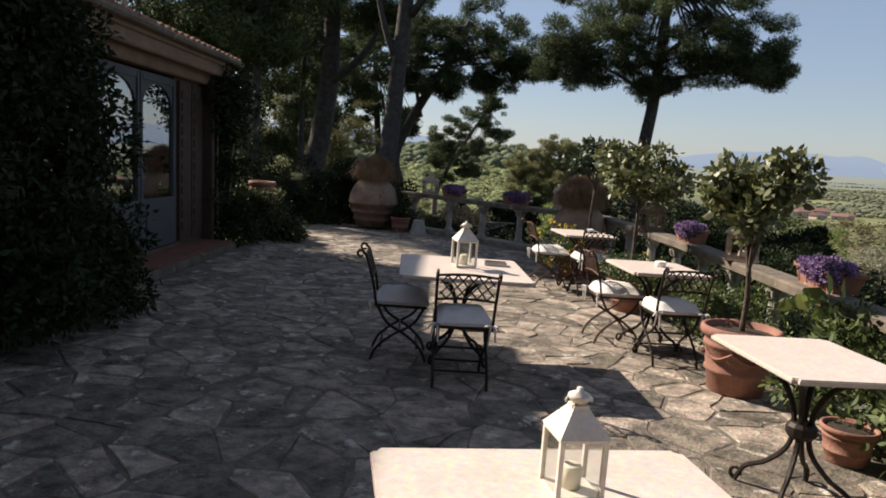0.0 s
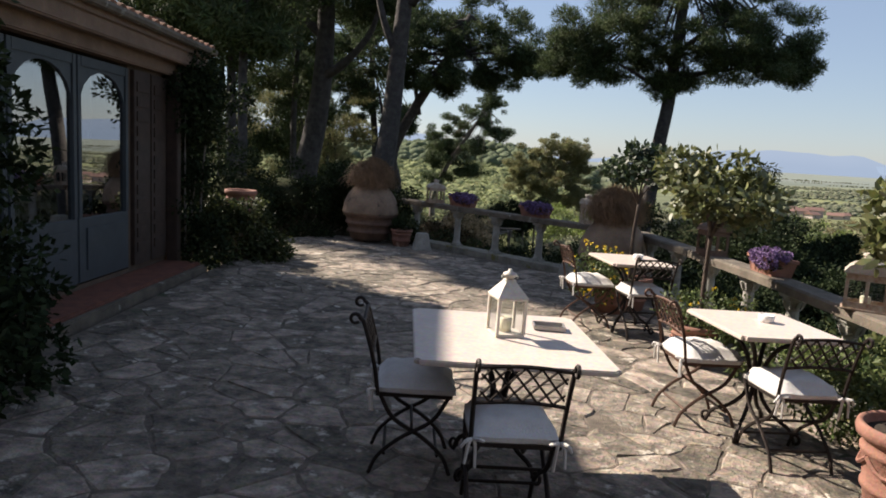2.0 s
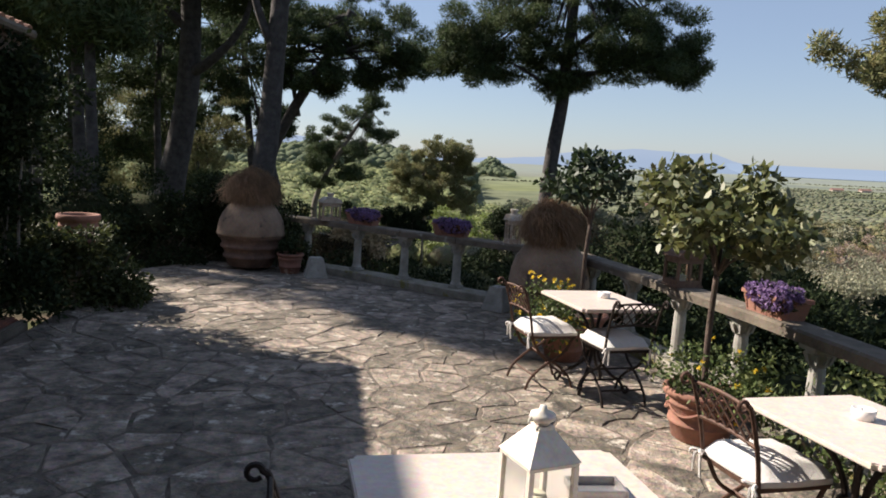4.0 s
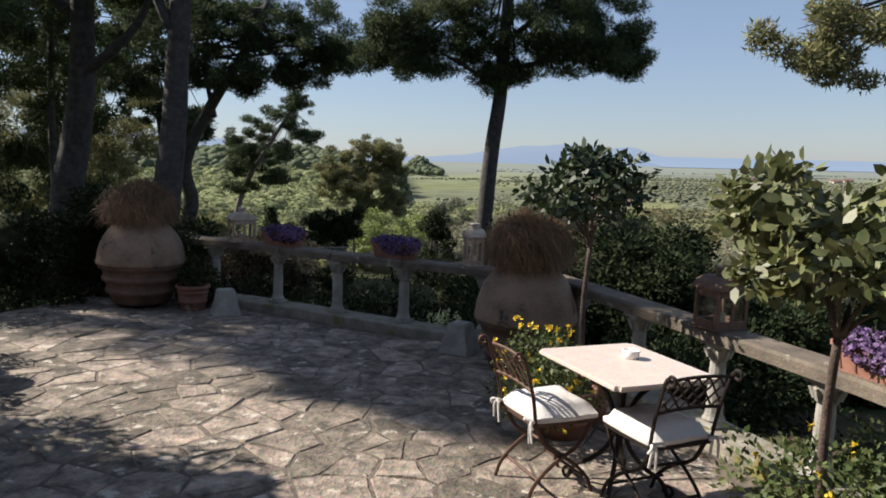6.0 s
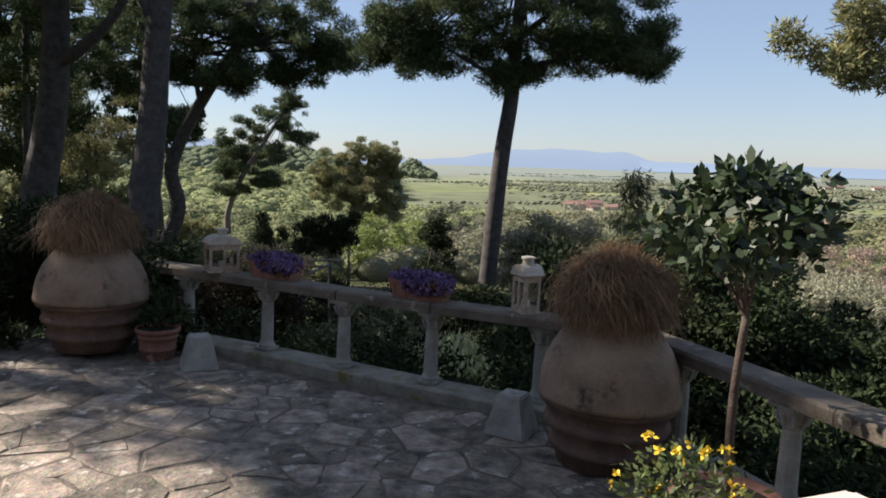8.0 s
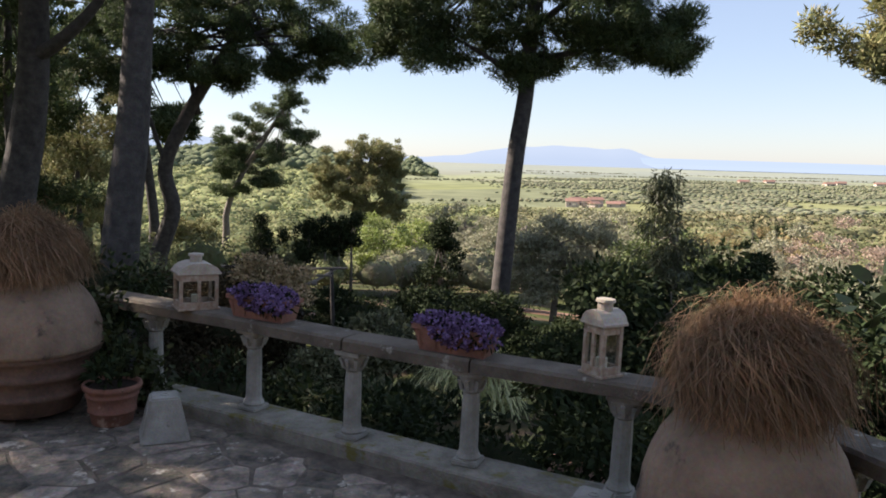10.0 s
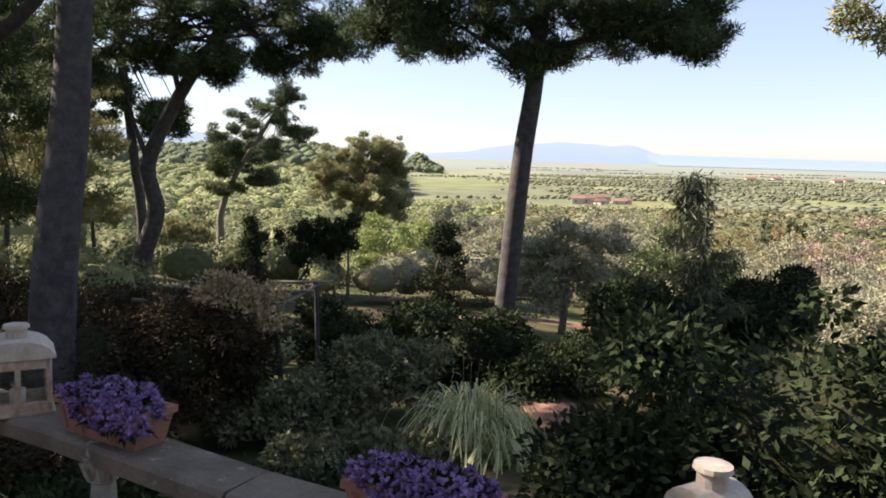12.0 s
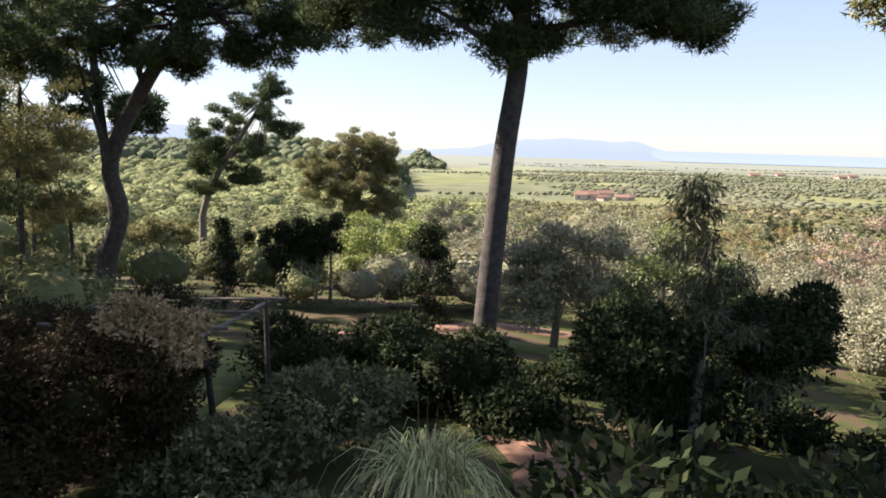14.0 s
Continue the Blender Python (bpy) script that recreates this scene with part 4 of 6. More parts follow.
def carriage_lantern(m, label, w=0.13, d=0.10, h=0.27, metal=None):
    top, metal = (metal or CREAMMETAL), (metal or RUSTYWHITE)
    q = thing("railing_lantern", m, label, "lantern", "railing lanterns")
    part("base", box(-w - 0.025, -d - 0.025, 0, w + 0.025, d + 0.025, 0.015, 0.003), metal, q)
    for sx in (-1, 1):
        for sy in (-1, 1):
            part("corner_post", box(sx * w - 0.012, sy * d - 0.012, 0.015, sx * w + 0.012, sy * d + 0.012, h), metal, q)
    for z in (0.015, h - 0.05):
        part("pierced_band", box(-w, -d - 0.012, z, w, -d + 0.004, z + 0.045), metal, q)
        part("pierced_band", box(-w, d - 0.004, z, w, d + 0.012, z + 0.045), metal, q)
        for s in (-1, 1):
            part("pierced_band", box(s * w - 0.01, -d, z, s * w + 0.01, d, z + 0.045), metal, q)
    part("door_frame", box(-0.012, -d - 0.014, 0.06, 0.012, -d, h - 0.05), metal, q)
    bm = bmesh.new()
    prof = [(-w - 0.03, h), (-w - 0.03, h + 0.012)] + [(-(w + 0.02) * math.cos(t), h + 0.012 + 0.075 * math.sin(t)) for t in np.linspace(0.15, math.pi - 0.15, 9)] + [(w + 0.03, h + 0.012), (w + 0.03, h)]
    lo, hi = ([bm.verts.new((x, y, z)) for x, z in prof] for y in (-d - 0.03, d + 0.03))
    bm.faces.new(lo), bm.faces.new(hi[::-1])
    for i in range(len(prof)):
        bm.faces.new((lo[i], lo[(i + 1) % len(prof)], hi[(i + 1) % len(prof)], hi[i]))
    part("domed_roof", bm, top, q)
    part("chimney", lathe([(0.045, h + 0.06), (0.045, h + 0.125), (0.058, h + 0.13), (0.055, h + 0.145), (0.03, h + 0.15)], 14), top, q)
    for y in (-d, d):
        g = part("pane", box(-w + 0.012, y - 0.001, 0.06, w - 0.012, y + 0.001, h - 0.05), GLASS, q)
        g.visible_shadow = False
    for x in (-w, w):
        g = part("pane", box(x - 0.001, -d + 0.012, 0.06, x + 0.001, d - 0.012, h - 0.05), GLASS, q)
        g.visible_shadow = False
    part("candle", lathe([(0.035, 0.015), (0.035, 0.10), (0.02, 0.103)], 12), WAX, q, "cream pillar candle")
    return q

carriage_lantern(on_terrace(-1.36, 13.0, 0.80, 28), "weathered white glass lantern on the balustrade")
carriage_lantern(on_terrace(1.36, 11.48, 0.80, -62), "weathered white glass lantern on stone handrail", 0.07, 0.064, 0.30)
carriage_lantern(on_terrace(2.80, 8.75, 0.80, 20), "rusty glass lantern on the shaded handrail", 0.12, 0.10, 0.27, RUSTYBROWN)
carriage_lantern(on_terrace(3.47, 5.95, 0.80, -18), "cream glass lantern on handrail behind lemon tree")

def ash_bowl(m, label):
    bm = lathe([(0.043, 0.0), (0.048, 0.004), (0.052, 0.048), (0.047, 0.05), (0.04, 0.02), (0.004, 0.016)], 24)
    return solid("ashtray", bm, CERAMIC, m, label, "ashtray", True, group="white ashtrays")
ash_bowl(on_terrace(1.97, 8.06, 0.75), "round white ceramic ashtray on a cafe table")
ash_bowl(on_terrace(2.66, 5.28, 0.75), "round white ceramic ashtray on cafe table")
tray = bmesh.new()
for b in ((-0.09, -0.06, -0.08, 0.06), (0.08, -0.06, 0.09, 0.06), (-0.08, -0.06, 0.08, -0.05), (-0.08, 0.05, 0.08, 0.06)):
    box(b[0], b[1], 0.004, b[2], b[3], 0.03, 0.002, tray)
box(-0.08, -0.05, 0.0, 0.08, 0.05, 0.006, 0, tray)
solid("square_ashtray", tray, STEEL, on_terrace(1.28, 4.27, 0.751, 10), "small grey square metal ashtray on large table", "ashtray")

# ---- pots and urns ----
def rim_pot(name, m, r, h, label, category="pot", mat=TERRA, swag=True, parent_thing=None):
    q = parent_thing or thing(name, m, label, category)
    prof = [(r * 0.66, 0), (r * 0.70, 0.01), (r * 0.78, h * 0.30), (r * 0.83, h * 0.32), (r * 0.83, h * 0.36), (r * 0.80, h * 0.38), (r * 0.87, h * 0.68), (r * 0.91, h * 0.70), (r * 0.91, h * 0.74), (r * 0.88, h * 0.76), (r * 0.90, h * 0.84),
            (r * 0.99, h * 0.86), (r * 1.02, h * 0.92), (r * 1.0, h * 0.985), (r * 0.96, h), (r * 0.88, h * 0.98), (r * 0.86, h * 0.9)]
    body = part("pot_body", lathe(prof, 32), mat, q, "", True)
    part("soil", lathe([(r * 0.86, h * 0.86), (r * 0.86, h * 0.90), (r * 0.4, h * 0.93), (0.01, h * 0.935)], 20), SOIL, q)
    if swag:
        for k in range(6):
            a0 = k * math.pi / 3
            part("swag", tube([((r * 0.86 + 0.006) * math.cos(a0 + t), (r * 0.86 + 0.006) * math.sin(a0 + t), h * (0.66 - 0.13 * math.sin(t / 1.05 * math.pi))) for t in np.linspace(0, 1.05, 8)], 0.012, 0.012, 5), mat, body)
    return q

def flower_bush(pot, top, blobs, heads):
    """Bushy leaves and yellow flower heads growing over a pot's rim."""
    blobs = [(b[0], b[1], b[2] + top, *b[3:]) for b in blobs]
    at, d = in_blobs(subblobs(blobs, 12, 0.10, 21) + blobs, 2300, 0.4)
    part("underplanting", quads_mesh("underplanting", leaves(at, 0.045, 0.024, d, 0.7), GARDEN_LEAF), None, pot, "bushy green underplanting")
    for k in range(heads):
        a, d1 = in_blobs([(b[0], b[1], b[2] + 0.02, b[3] * 1.08, b[4] * 1.08, b[5] * 1.1) for b in blobs], 1, 0.97)
        fl = leaves(np.repeat(a, 8, 0), 0.030, 0.022, d1 * 0.5, 0.8)
        part("yellow_flower", quads_mesh("yellow_flower", fl, YELLOW), None, pot)

def citrus(m, pot_r, pot_h, fork, crown, label, leaf_mat, count, flowers=False):
    """A potted lemon standard: pot, straight stem, forked limbs and a leafy crown (cx, cy, cz, rx, ry, rz)."""
    q = rim_pot("potted_lemon_tree", m, pot_r, pot_h, label, "potted tree")
    trunk = bend([(0, 0, pot_h * 0.9), (0.012, 0.01, (pot_h + fork) / 2), (-0.008, 0.0, fork)], 5)
    st = part("trunk", tube(trunk, 0.024, 0.019, 8), LEMONBARK, q, "", True)
    cx, cy, cz, rx, ry, rz = crown
    g = np.random.default_rng(int(abs(m.translation.y) * 100))
    tips = []
    for k in range(9):
        a = k * 0.7 + g.uniform(-0.3, 0.3)
        e = (cx + rx * 0.72 * math.cos(a), cy + ry * 0.72 * math.sin(a), cz + rz * g.uniform(-0.45, 0.75))
        part("limb", tube(bend([(-0.008, 0, fork - 0.02), (cx * 0.5 + 0.3 * (e[0] - cx), cy * 0.5 + 0.3 * (e[1] - cy), fork + 0.45 * (e[2] - fork) + 0.02), e], 4), 0.013, 0.004, 6), LEMONBARK, st)
        tips.append(e)
    blobs = [(x, y, z, rx * 0.42, ry * 0.42, rz * 0.40) for x, y, z in tips] + [(cx + rx * g.uniform(-0.8, 0.8), cy + ry * g.uniform(-0.8, 0.8), cz + rz * g.uniform(-0.5, 0.95), rx * 0.30, ry * 0.30, rz * 0.34) for _ in range(12)]
    at, d = in_blobs(blobs, count, 0.35)
    part("crown", quads_mesh("crown", leaves(at, 0.078, 0.046, d * 0.5 + np.array([0, 0, 0.1]), 0.75, 0.0, True), leaf_mat), None, q)
    if flowers:
        flower_bush(q, pot_h, [(0, 0, 0.12, pot_r * 1.35, pot_r * 1.35, 0.20), (0.1, -0.2, 0.02, pot_r, pot_r * 0.9, 0.22)], 14)
    return q

citrus(on_terrace(3.20, 4.15, 0, 10), 0.29, 0.50, 0.95, (0.02, 0.05, 1.43, 0.38, 0.38, 0.33), "potted lemon tree in a swagged terracotta pot", LEMON_LEAF, 1900)
citrus(on_terrace(2.50, 6.95, 0, 70), 0.27, 0.36, 1.16, (0.03, -0.03, 1.50, 0.55, 0.52, 0.36), "potted lemon tree underplanted with yellow flowers", LEMON_LEAF, 2900, True)
citrus(on_terrace(1.97, 9.16, 0, 140), 0.27, 0.40, 1.28, (0.08, -0.02, 1.68, 0.44, 0.44, 0.27), "shaded potted lemon tree with a slim brown stem", LEMON_SHADED, 1300)
flowers = rim_pot("flower_pot", on_terrace(1.77, 8.83, 0, 0), 0.24, 0.34, "terracotta pot overflowing with yellow daisy flowers", "potted plant", swag=False)
flower_bush(flowers, 0.34, [(-0.2, -0.06, 0.16, 0.33, 0.33, 0.26), (-0.12, -0.14, 0.0, 0.30, 0.26, 0.24)], 70)

def hair(centre, r, z, length, count, mat, up=0.35, out_by=0.62, width=0.006, hang=0.75, dome=0.0, curl=0.0):
    """Long dry blades that rise from a pot mouth and fall over its rim."""
    a = rng.uniform(0, 2 * math.pi, count)
    q = np.sqrt(rng.random(count)) * r
    quads = []
    base = np.stack([centre[0] + q * np.cos(a), centre[1] + q * np.sin(a), np.full(count, z)], 1)
    out = np.stack([np.cos(a), np.sin(a), np.zeros(count)], 1)
    L = length * rng.uniform(0.4, 1.2, count) * (1 - dome * (q / r) ** 2)
    k = np.clip(0.12 + 0.8 * q / r + rng.uniform(-0.12, 0.2, count), 0.05, 1.1)
    prev = base
    side = np.stack([-np.sin(a), np.cos(a), np.zeros(count)], 1)
    w = width
    sway, wave = rng.normal(size=count) * curl, rng.uniform(0, 6.28, count)
    for t in np.linspace(0.2, 1, 5):
        p = base + out * (L * out_by * k * t)[:, None] + np.array([0, 0, 1.0]) * (L * (up * 2.6 * t - (up * 1.6 + hang * k) * t * t))[:, None]
        p = p + side * (0.05 * L * np.sin(a * 13) * t + L * sway * t * np.sin(wave + 4.5 * t))[:, None] + out * (0.5 * L * sway * t * np.cos(wave + 5 * t))[:, None]
        quads.append(np.stack([prev - side * w, prev + side * w, p + side * w * 0.8, p - side * w * 0.8], 1))
        prev = p
    return np.concatenate(quads)

def oil_jar(m, s, label):
    q = thing("terracotta_urn", m, label, "urn", "large urns")
    part("urn_base", lathe([(0.30 * s, 0), (0.33 * s, 0.02), (0.36 * s, 0.12), (0.395 * s, 0.135), (0.40 * s, 0.16), (0.395 * s, 0.18), (0.375 * s, 0.195), (0.40 * s, 0.27), (0.435 * s, 0.285), (0.44 * s, 0.31), (0.43 * s, 0.33), (0.415 * s, 0.345),
                             (0.44 * s, 0.42), (0.475 * s, 0.435), (0.48 * s, 0.46), (0.47 * s, 0.48)], 40), DARKTERRA, q, "dark stained lower part with raised rings", True)
    part("urn_body", lathe([(0.47 * s, 0.468), (0.495 * s, 0.474), (0.50 * s, 0.50), (0.488 * s, 0.55), (0.48 * s, 0.62), (0.455 * s, 0.71), (0.415 * s, 0.80), (0.36 * s, 0.88), (0.31 * s, 0.935), (0.295 * s, 0.97), (0.325 * s, 1.0), (0.325 * s, 1.03), (0.29 * s, 1.03), (0.27 * s, 0.97)], 40), OLDTERRA, q, "", True)
    part("soil", lathe([(0.27 * s, 0.93), (0.275 * s, 0.97), (0.05, 0.99)], 20), SOIL, q)
    part("dry_grass", quads_mesh("dry_grass", hair((0, 0), 0.26 * s, 0.98, 0.48, 9500, STRAW, 1.05, 0.40, 0.0021, 1.12, 0.16, 0.34), STRAW), None, q, "shaggy brown dried grass spilling over the rim")
    return q
oil_jar(on_terrace(-2.52, 12.86, 0.04, 0), 1.02, "big pale terracotta urn with shaggy dry grass by the hedge")
oil_jar(on_terrace(1.77, 10.50, -0.02, 40), 0.95, "big stained terracotta urn with dry grass at balustrade corner")

def block(m, label):
    bm = bmesh.new()
    r = [[bm.verts.new((sx * a, sy * a, z)) for sx, sy in ((-1, -1), (1, -1), (1, 1), (-1, 1))] for a, z in ((0.165, 0), (0.155, 0.03), (0.095, 0.30))]
    for a, b in zip(r, r[1:]):
        for i in range(4):
            bm.faces.new((a[i], a[(i + 1) % 4], b[(i + 1) % 4], b[i]))
    bm.faces.new(r[0][::-1]), bm.faces.new(r[-1])
    bmesh.ops.bevel(bm, geom=bm.edges[:], offset=0.012, segments=2, affect="EDGES")
    lathe([(0.03, 0.295), (0.03, 0.304), (0.018, 0.304), (0.016, 0.298)], 10, bm)
    return solid("parasol_base", bm, CAST, m, label, "parasol base", group="stone parasol bases")
block(on_terrace(-1.41, 12.42, 0, 20), "tapered pale stone parasol base beside the urn")
block(on_terrace(1.22, 10.98, 0, 60), "tapered grey stone parasol base by balustrade")
rim_pot("flower_pot", on_terrace(-1.86, 12.68, 0), 0.20, 0.30, "small round terracotta pot with green seedlings", swag=False)
solid("stone_pedestal", box(-0.2, -0.2, 0, 0.2, 0.2, 0.48, 0.02), PLINTHSTONE, on_terrace(-3.62, 10.0, 0, 12), "square mossy stone pedestal hidden among leaves", "pedestal")
rim_pot("flower_pot", on_terrace(-3.62, 10.0, 0.48), 0.23, 0.46, "terracotta pot on a pedestal among the leaves", swag=False)
rim_pot("flower_pot", on_terrace(3.62, 2.95, 0), 0.16, 0.22, "low terracotta pot behind the cafe table", swag=False)

def violet_trough(m, label, w=0.52, d=0.20, count=900):
    q = thing("flower_trough", m, label, "planter", "violet planters")
    bm = bmesh.new()
    r = [[bm.verts.new((sx * a, sy * b, z)) for sx, sy in ((-1, -1), (1, -1), (1, 1), (-1, 1))] for a, b, z in ((w * 0.42, d * 0.40, 0), (w * 0.49, d * 0.48, 0.13), (w * 0.52, d * 0.53, 0.135), (w * 0.52, d * 0.53, 0.165), (w * 0.46, d * 0.42, 0.165), (w * 0.45, d * 0.4, 0.14))]
    for a, b in zip(r, r[1:]):
        for i in range(4):
            bm.faces.new((a[i], a[(i + 1) % 4], b[(i + 1) % 4], b[i]))
    bm.faces.new(r[0][::-1]), bm.faces.new(r[-1])
    part("trough", bm, TERRA, q)
    for k in range(5):
        part("moulding_rib", tube([(-w * 0.4 + w * 0.2 * k, -d * 0.42, 0.02), (-w * 0.42 + w * 0.21 * k, -d * 0.48, 0.125)], 0.008, 0.008, 5), TERRA, q)
    at, dd = in_blobs([(0, 0, 0.165, w * 0.52, d * 0.56, 0.06), (0.1, -d * 0.4, 0.12, w * 0.4, d * 0.25, 0.06)], 700, 0.3)
    part("leaves", quads_mesh("leaves", leaves(at, 0.05, 0.018, dd, 0.7), HEDGE), None, q)
    at, dd = in_blobs([(0, 0, 0.175, w * 0.53, d * 0.58, 0.055), (0.08, -d * 0.45, 0.13, w * 0.42, d * 0.25, 0.06)], count, 0.85)
    fl = np.concatenate([leaves(at + dd * 0.01, 0.022, 0.02, dd * 0.4, 0.8) for _ in range(5)])
    part("blossom", quads_mesh("blossom", fl, VIOLET), None, q, "mass of small violet flower heads")
    return q
violet_trough(on_terrace(-0.79, 12.70, 0.80, -30), "terracotta trough of violet flowers on the shaded handrail")
violet_trough(on_terrace(0.55, 11.90, 0.80, -29), "terracotta trough of violet flowers on handrail middle")
violet_trough(on_terrace(3.17, 7.55, 0.80, -76), "sunlit trough of lilac flowers on the handrail", 0.50, 0.24)
violet_trough(on_terrace(3.86, 4.55, 0.80, -78), "long trough of lilac flowers on sunlit handrail", 0.62, 0.24, 1100)

# ---- shrubs, hedge, climbers ----
def shrub(name, blobs, mat, label, count, leaf=0.07, width=0.035, category="shrub", stems=True, clump=7, size=None, droop=0.0, kind=""):
    q = thing(name, pose(blobs[0][0], blobs[0][1], float(min(b[2] - b[5] for b in blobs))), label, category, kind=kind)
    o = np.array(q.matrix_basis.translation)
    local = [(b[0] - o[0], b[1] - o[1], b[2] - o[2], *b[3:]) for b in blobs]
    mean = sum(b[3] for b in blobs) / len(blobs)
    cl = subblobs(local, clump, size or mean * 0.42, int(abs(o[0] * 37 + o[1] * 11)) + 3)
    inner = [(b[0], b[1], b[2], b[3] * 0.85, b[4] * 0.85, b[5] * 0.85) for b in local]
    far = blobs[0][1] > 15
    if far:
        count, leaf, width = int(count * 2.1), leaf * 1.15, width * 1.5
    at, d = in_blobs(cl, int(count * 0.72), 0.5)
    at2, d2 = in_blobs(inner, count - len(at), 0.1)
    at, d = np.concatenate([at, at2]), np.concatenate([d, d2])
    part("foliage", quads_mesh("foliage", leaves(at, leaf, width, d * 0.8, 0.6, droop, mean < 1.0 and leaf > 0.05 and blobs[0][1] < 15 and mat is not HEDGE, far), mat), None, q)
    # added dark bodies stand in for inner shade and stop see-through
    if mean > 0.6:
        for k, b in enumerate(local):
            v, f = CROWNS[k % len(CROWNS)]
            part("inner_growth", triangles_mesh("inner_growth", v * np.array(b[3:6]) * 0.52 + np.array(b[:3]), f, SHADE_CORE), None, q, "dark body added inside the shrub in place of shade")
    if stems:
        for k in range(5):
            b = local[k % len(local)]
            part("stem", tube(bend([(b[0] * 0.6, b[1] * 0.6, 0.0), (b[0] * 0.8 + 0.1 * math.sin(k * 2.1) * b[3], b[1] * 0.8, b[2] * 0.5), (b[0] + 0.5 * b[3] * math.sin(k * 2.1), b[1] + 0.5 * b[4] * math.cos(k * 2.1), b[2])], 3), 0.02 * max(1, mean), 0.006 * max(1, mean), 5), GREYBARK, q)
    return q

# climbers on the house wall, bush at its corner, hedge behind the urn
def wall_point(a, b, z):
    return HOUSE @ Vector((a, b, z))
cl = []
for a, b, z, r in ((-4.45, -0.05, 0.7, 0.42), (-4.45, -0.05, 1.4, 0.38), (-4.35, -0.05, 2.0, 0.34), (-4.0, 0.1, 0.8, 0.45), (-4.0, 0.1, 1.6, 0.42), (-3.9, 0.05, 2.2, 0.38), (-3.5, 0.0, 0.7, 0.5), (-3.5, 0.0, 1.7, 0.5), (-4.15, -0.1, 2.55, 0.30), (-3.95, -0.1, 2.95, 0.32), (-3.6, -0.1, 2.8, 0.42), (-3.4, -0.1, 2.6, 0.5), (-3.2, -0.15, 3.1, 0.4), (-2.4, -0.1, 2.5, 0.55), (-2.6, -0.3, 0.7, 0.6), (-2.6, -0.3, 1.6, 0.6), (-1.6, -0.3, 1.0, 0.65), (-0.6, -0.35, 1.2, 0.7), (0.6, -0.4, 1.2, 0.7)):
    p = wall_point(a, b, z)
    cl.append((p.x, p.y, p.z, r, r, r))
shrub("wall_climber", cl, HEDGE, "dense dark evergreen climber covering the wall and eaves", 36000, 0.075, 0.04, "climber", True, 7, 0.28)
cl = []
for a, b, z, r in ((-9.75, -0.45, 0.5, 0.4), (-9.75, -0.5, 1.2, 0.38), (-9.75, -0.45, 1.9, 0.42), (-9.8, -0.3, 2.35, 0.33), (-9.5, -0.5, 2.3, 0.2), (-10.1, -0.8, 1.4, 0.5)):
    p = wall_point(a, b, z)
    cl.append((p.x, p.y, p.z, r, r, r))
shrub("corner_climber", cl, HEDGE, "green climber growing up the house corner under eaves", 14000, 0.07, 0.04, "climber", True, 7, 0.24)
cl = []
for a, b, z, r in ((-4.6, 0.0, 0.55, 0.42), (-4.2, 0.25, 0.35, 0.34), (-3.8, 0.05, 0.8, 0.5), (-3.2, 0.3, 0.4, 0.4), (-2.9, 0.0, 0.9, 0.5), (-1.8, 0.05, 0.5, 0.45), (-0.9, 0.0, 0.6, 0.45), (0.1, 0.0, 0.6, 0.45)):
    p = wall_point(a, b, z)
    cl.append((p.x, p.y, p.z, r, r, r * 1.1))
shrub("wall_foot_shrub", cl, HEDGE, "dark leafy shrubs along the foot of the wall", 16000, 0.075, 0.04, "shrub", True, 8, 0.22)
shrub("corner_bush", [(-3.45, 9.55, 0.32, 0.45, 0.5, 0.36), (-3.05, 9.75, 0.25, 0.32, 0.4, 0.28), (-3.7, 9.5, 0.62, 0.32, 0.3, 0.3), (-3.38, 9.55, 0.72, 0.36, 0.32, 0.30), (-3.3, 9.9, 0.5, 0.35, 0.3, 0.4), (-4.0, 10.2, 0.55, 0.55, 0.6, 0.5)], BUSH, "rounded green bush at the house corner", 10000, 0.06, 0.035)
shrub("hedge", [(-5.0, 12.6, 0.75, 0.9, 0.7, 0.72), (-4.2, 13.1, 0.75, 0.8, 0.6, 0.72), (-3.4, 13.6, 0.75, 0.7, 0.5, 0.70), (-2.6, 13.9, 0.7, 0.7, 0.5, 0.65), (-6.0, 12.0, 0.8, 1.0, 0.8, 0.75)], HEDGE, "dark clipped evergreen hedge behind the terrace", 34000, 0.07, 0.036, "hedge", True, 9, 0.3)
shrub("seedling", [(-1.86, 12.68, 0.45, 0.17, 0.17, 0.20)], HEDGE, "small leafy plant in a terracotta pot", 260, 0.07, 0.03, "plant", False, 4, 0.09)
shrub("ivy", [(-2.02, 13.0, 0.55, 0.28, 0.22, 0.36), (-1.72, 13.02, 0.3, 0.26, 0.16, 0.28), (-2.25, 13.15, 0.8, 0.25, 0.2, 0.25)], BUSH, "leafy green ivy growing over the end of the handrail", 1500, 0.065, 0.04, "climber", True, 8, 0.14)
shrub("bed_shrub", [(3.02, 6.35, 0.22, 0.38, 0.5, 0.30), (3.2, 5.9, 0.2, 0.3, 0.4, 0.32)], GARDEN_LEAF, "low feathery green shrub below the balustrade", 2600, 0.055, 0.022, "shrub", True, 8, 0.14)
shrub("bed_shrub", [(3.45, 5.0, 0.25, 0.35, 0.55, 0.36), (3.3, 5.35, 0.15, 0.3, 0.35, 0.28)], GARDEN_LEAF, "leafy green shrub under the handrail", 2600, 0.055, 0.022, "shrub", True, 8, 0.14)
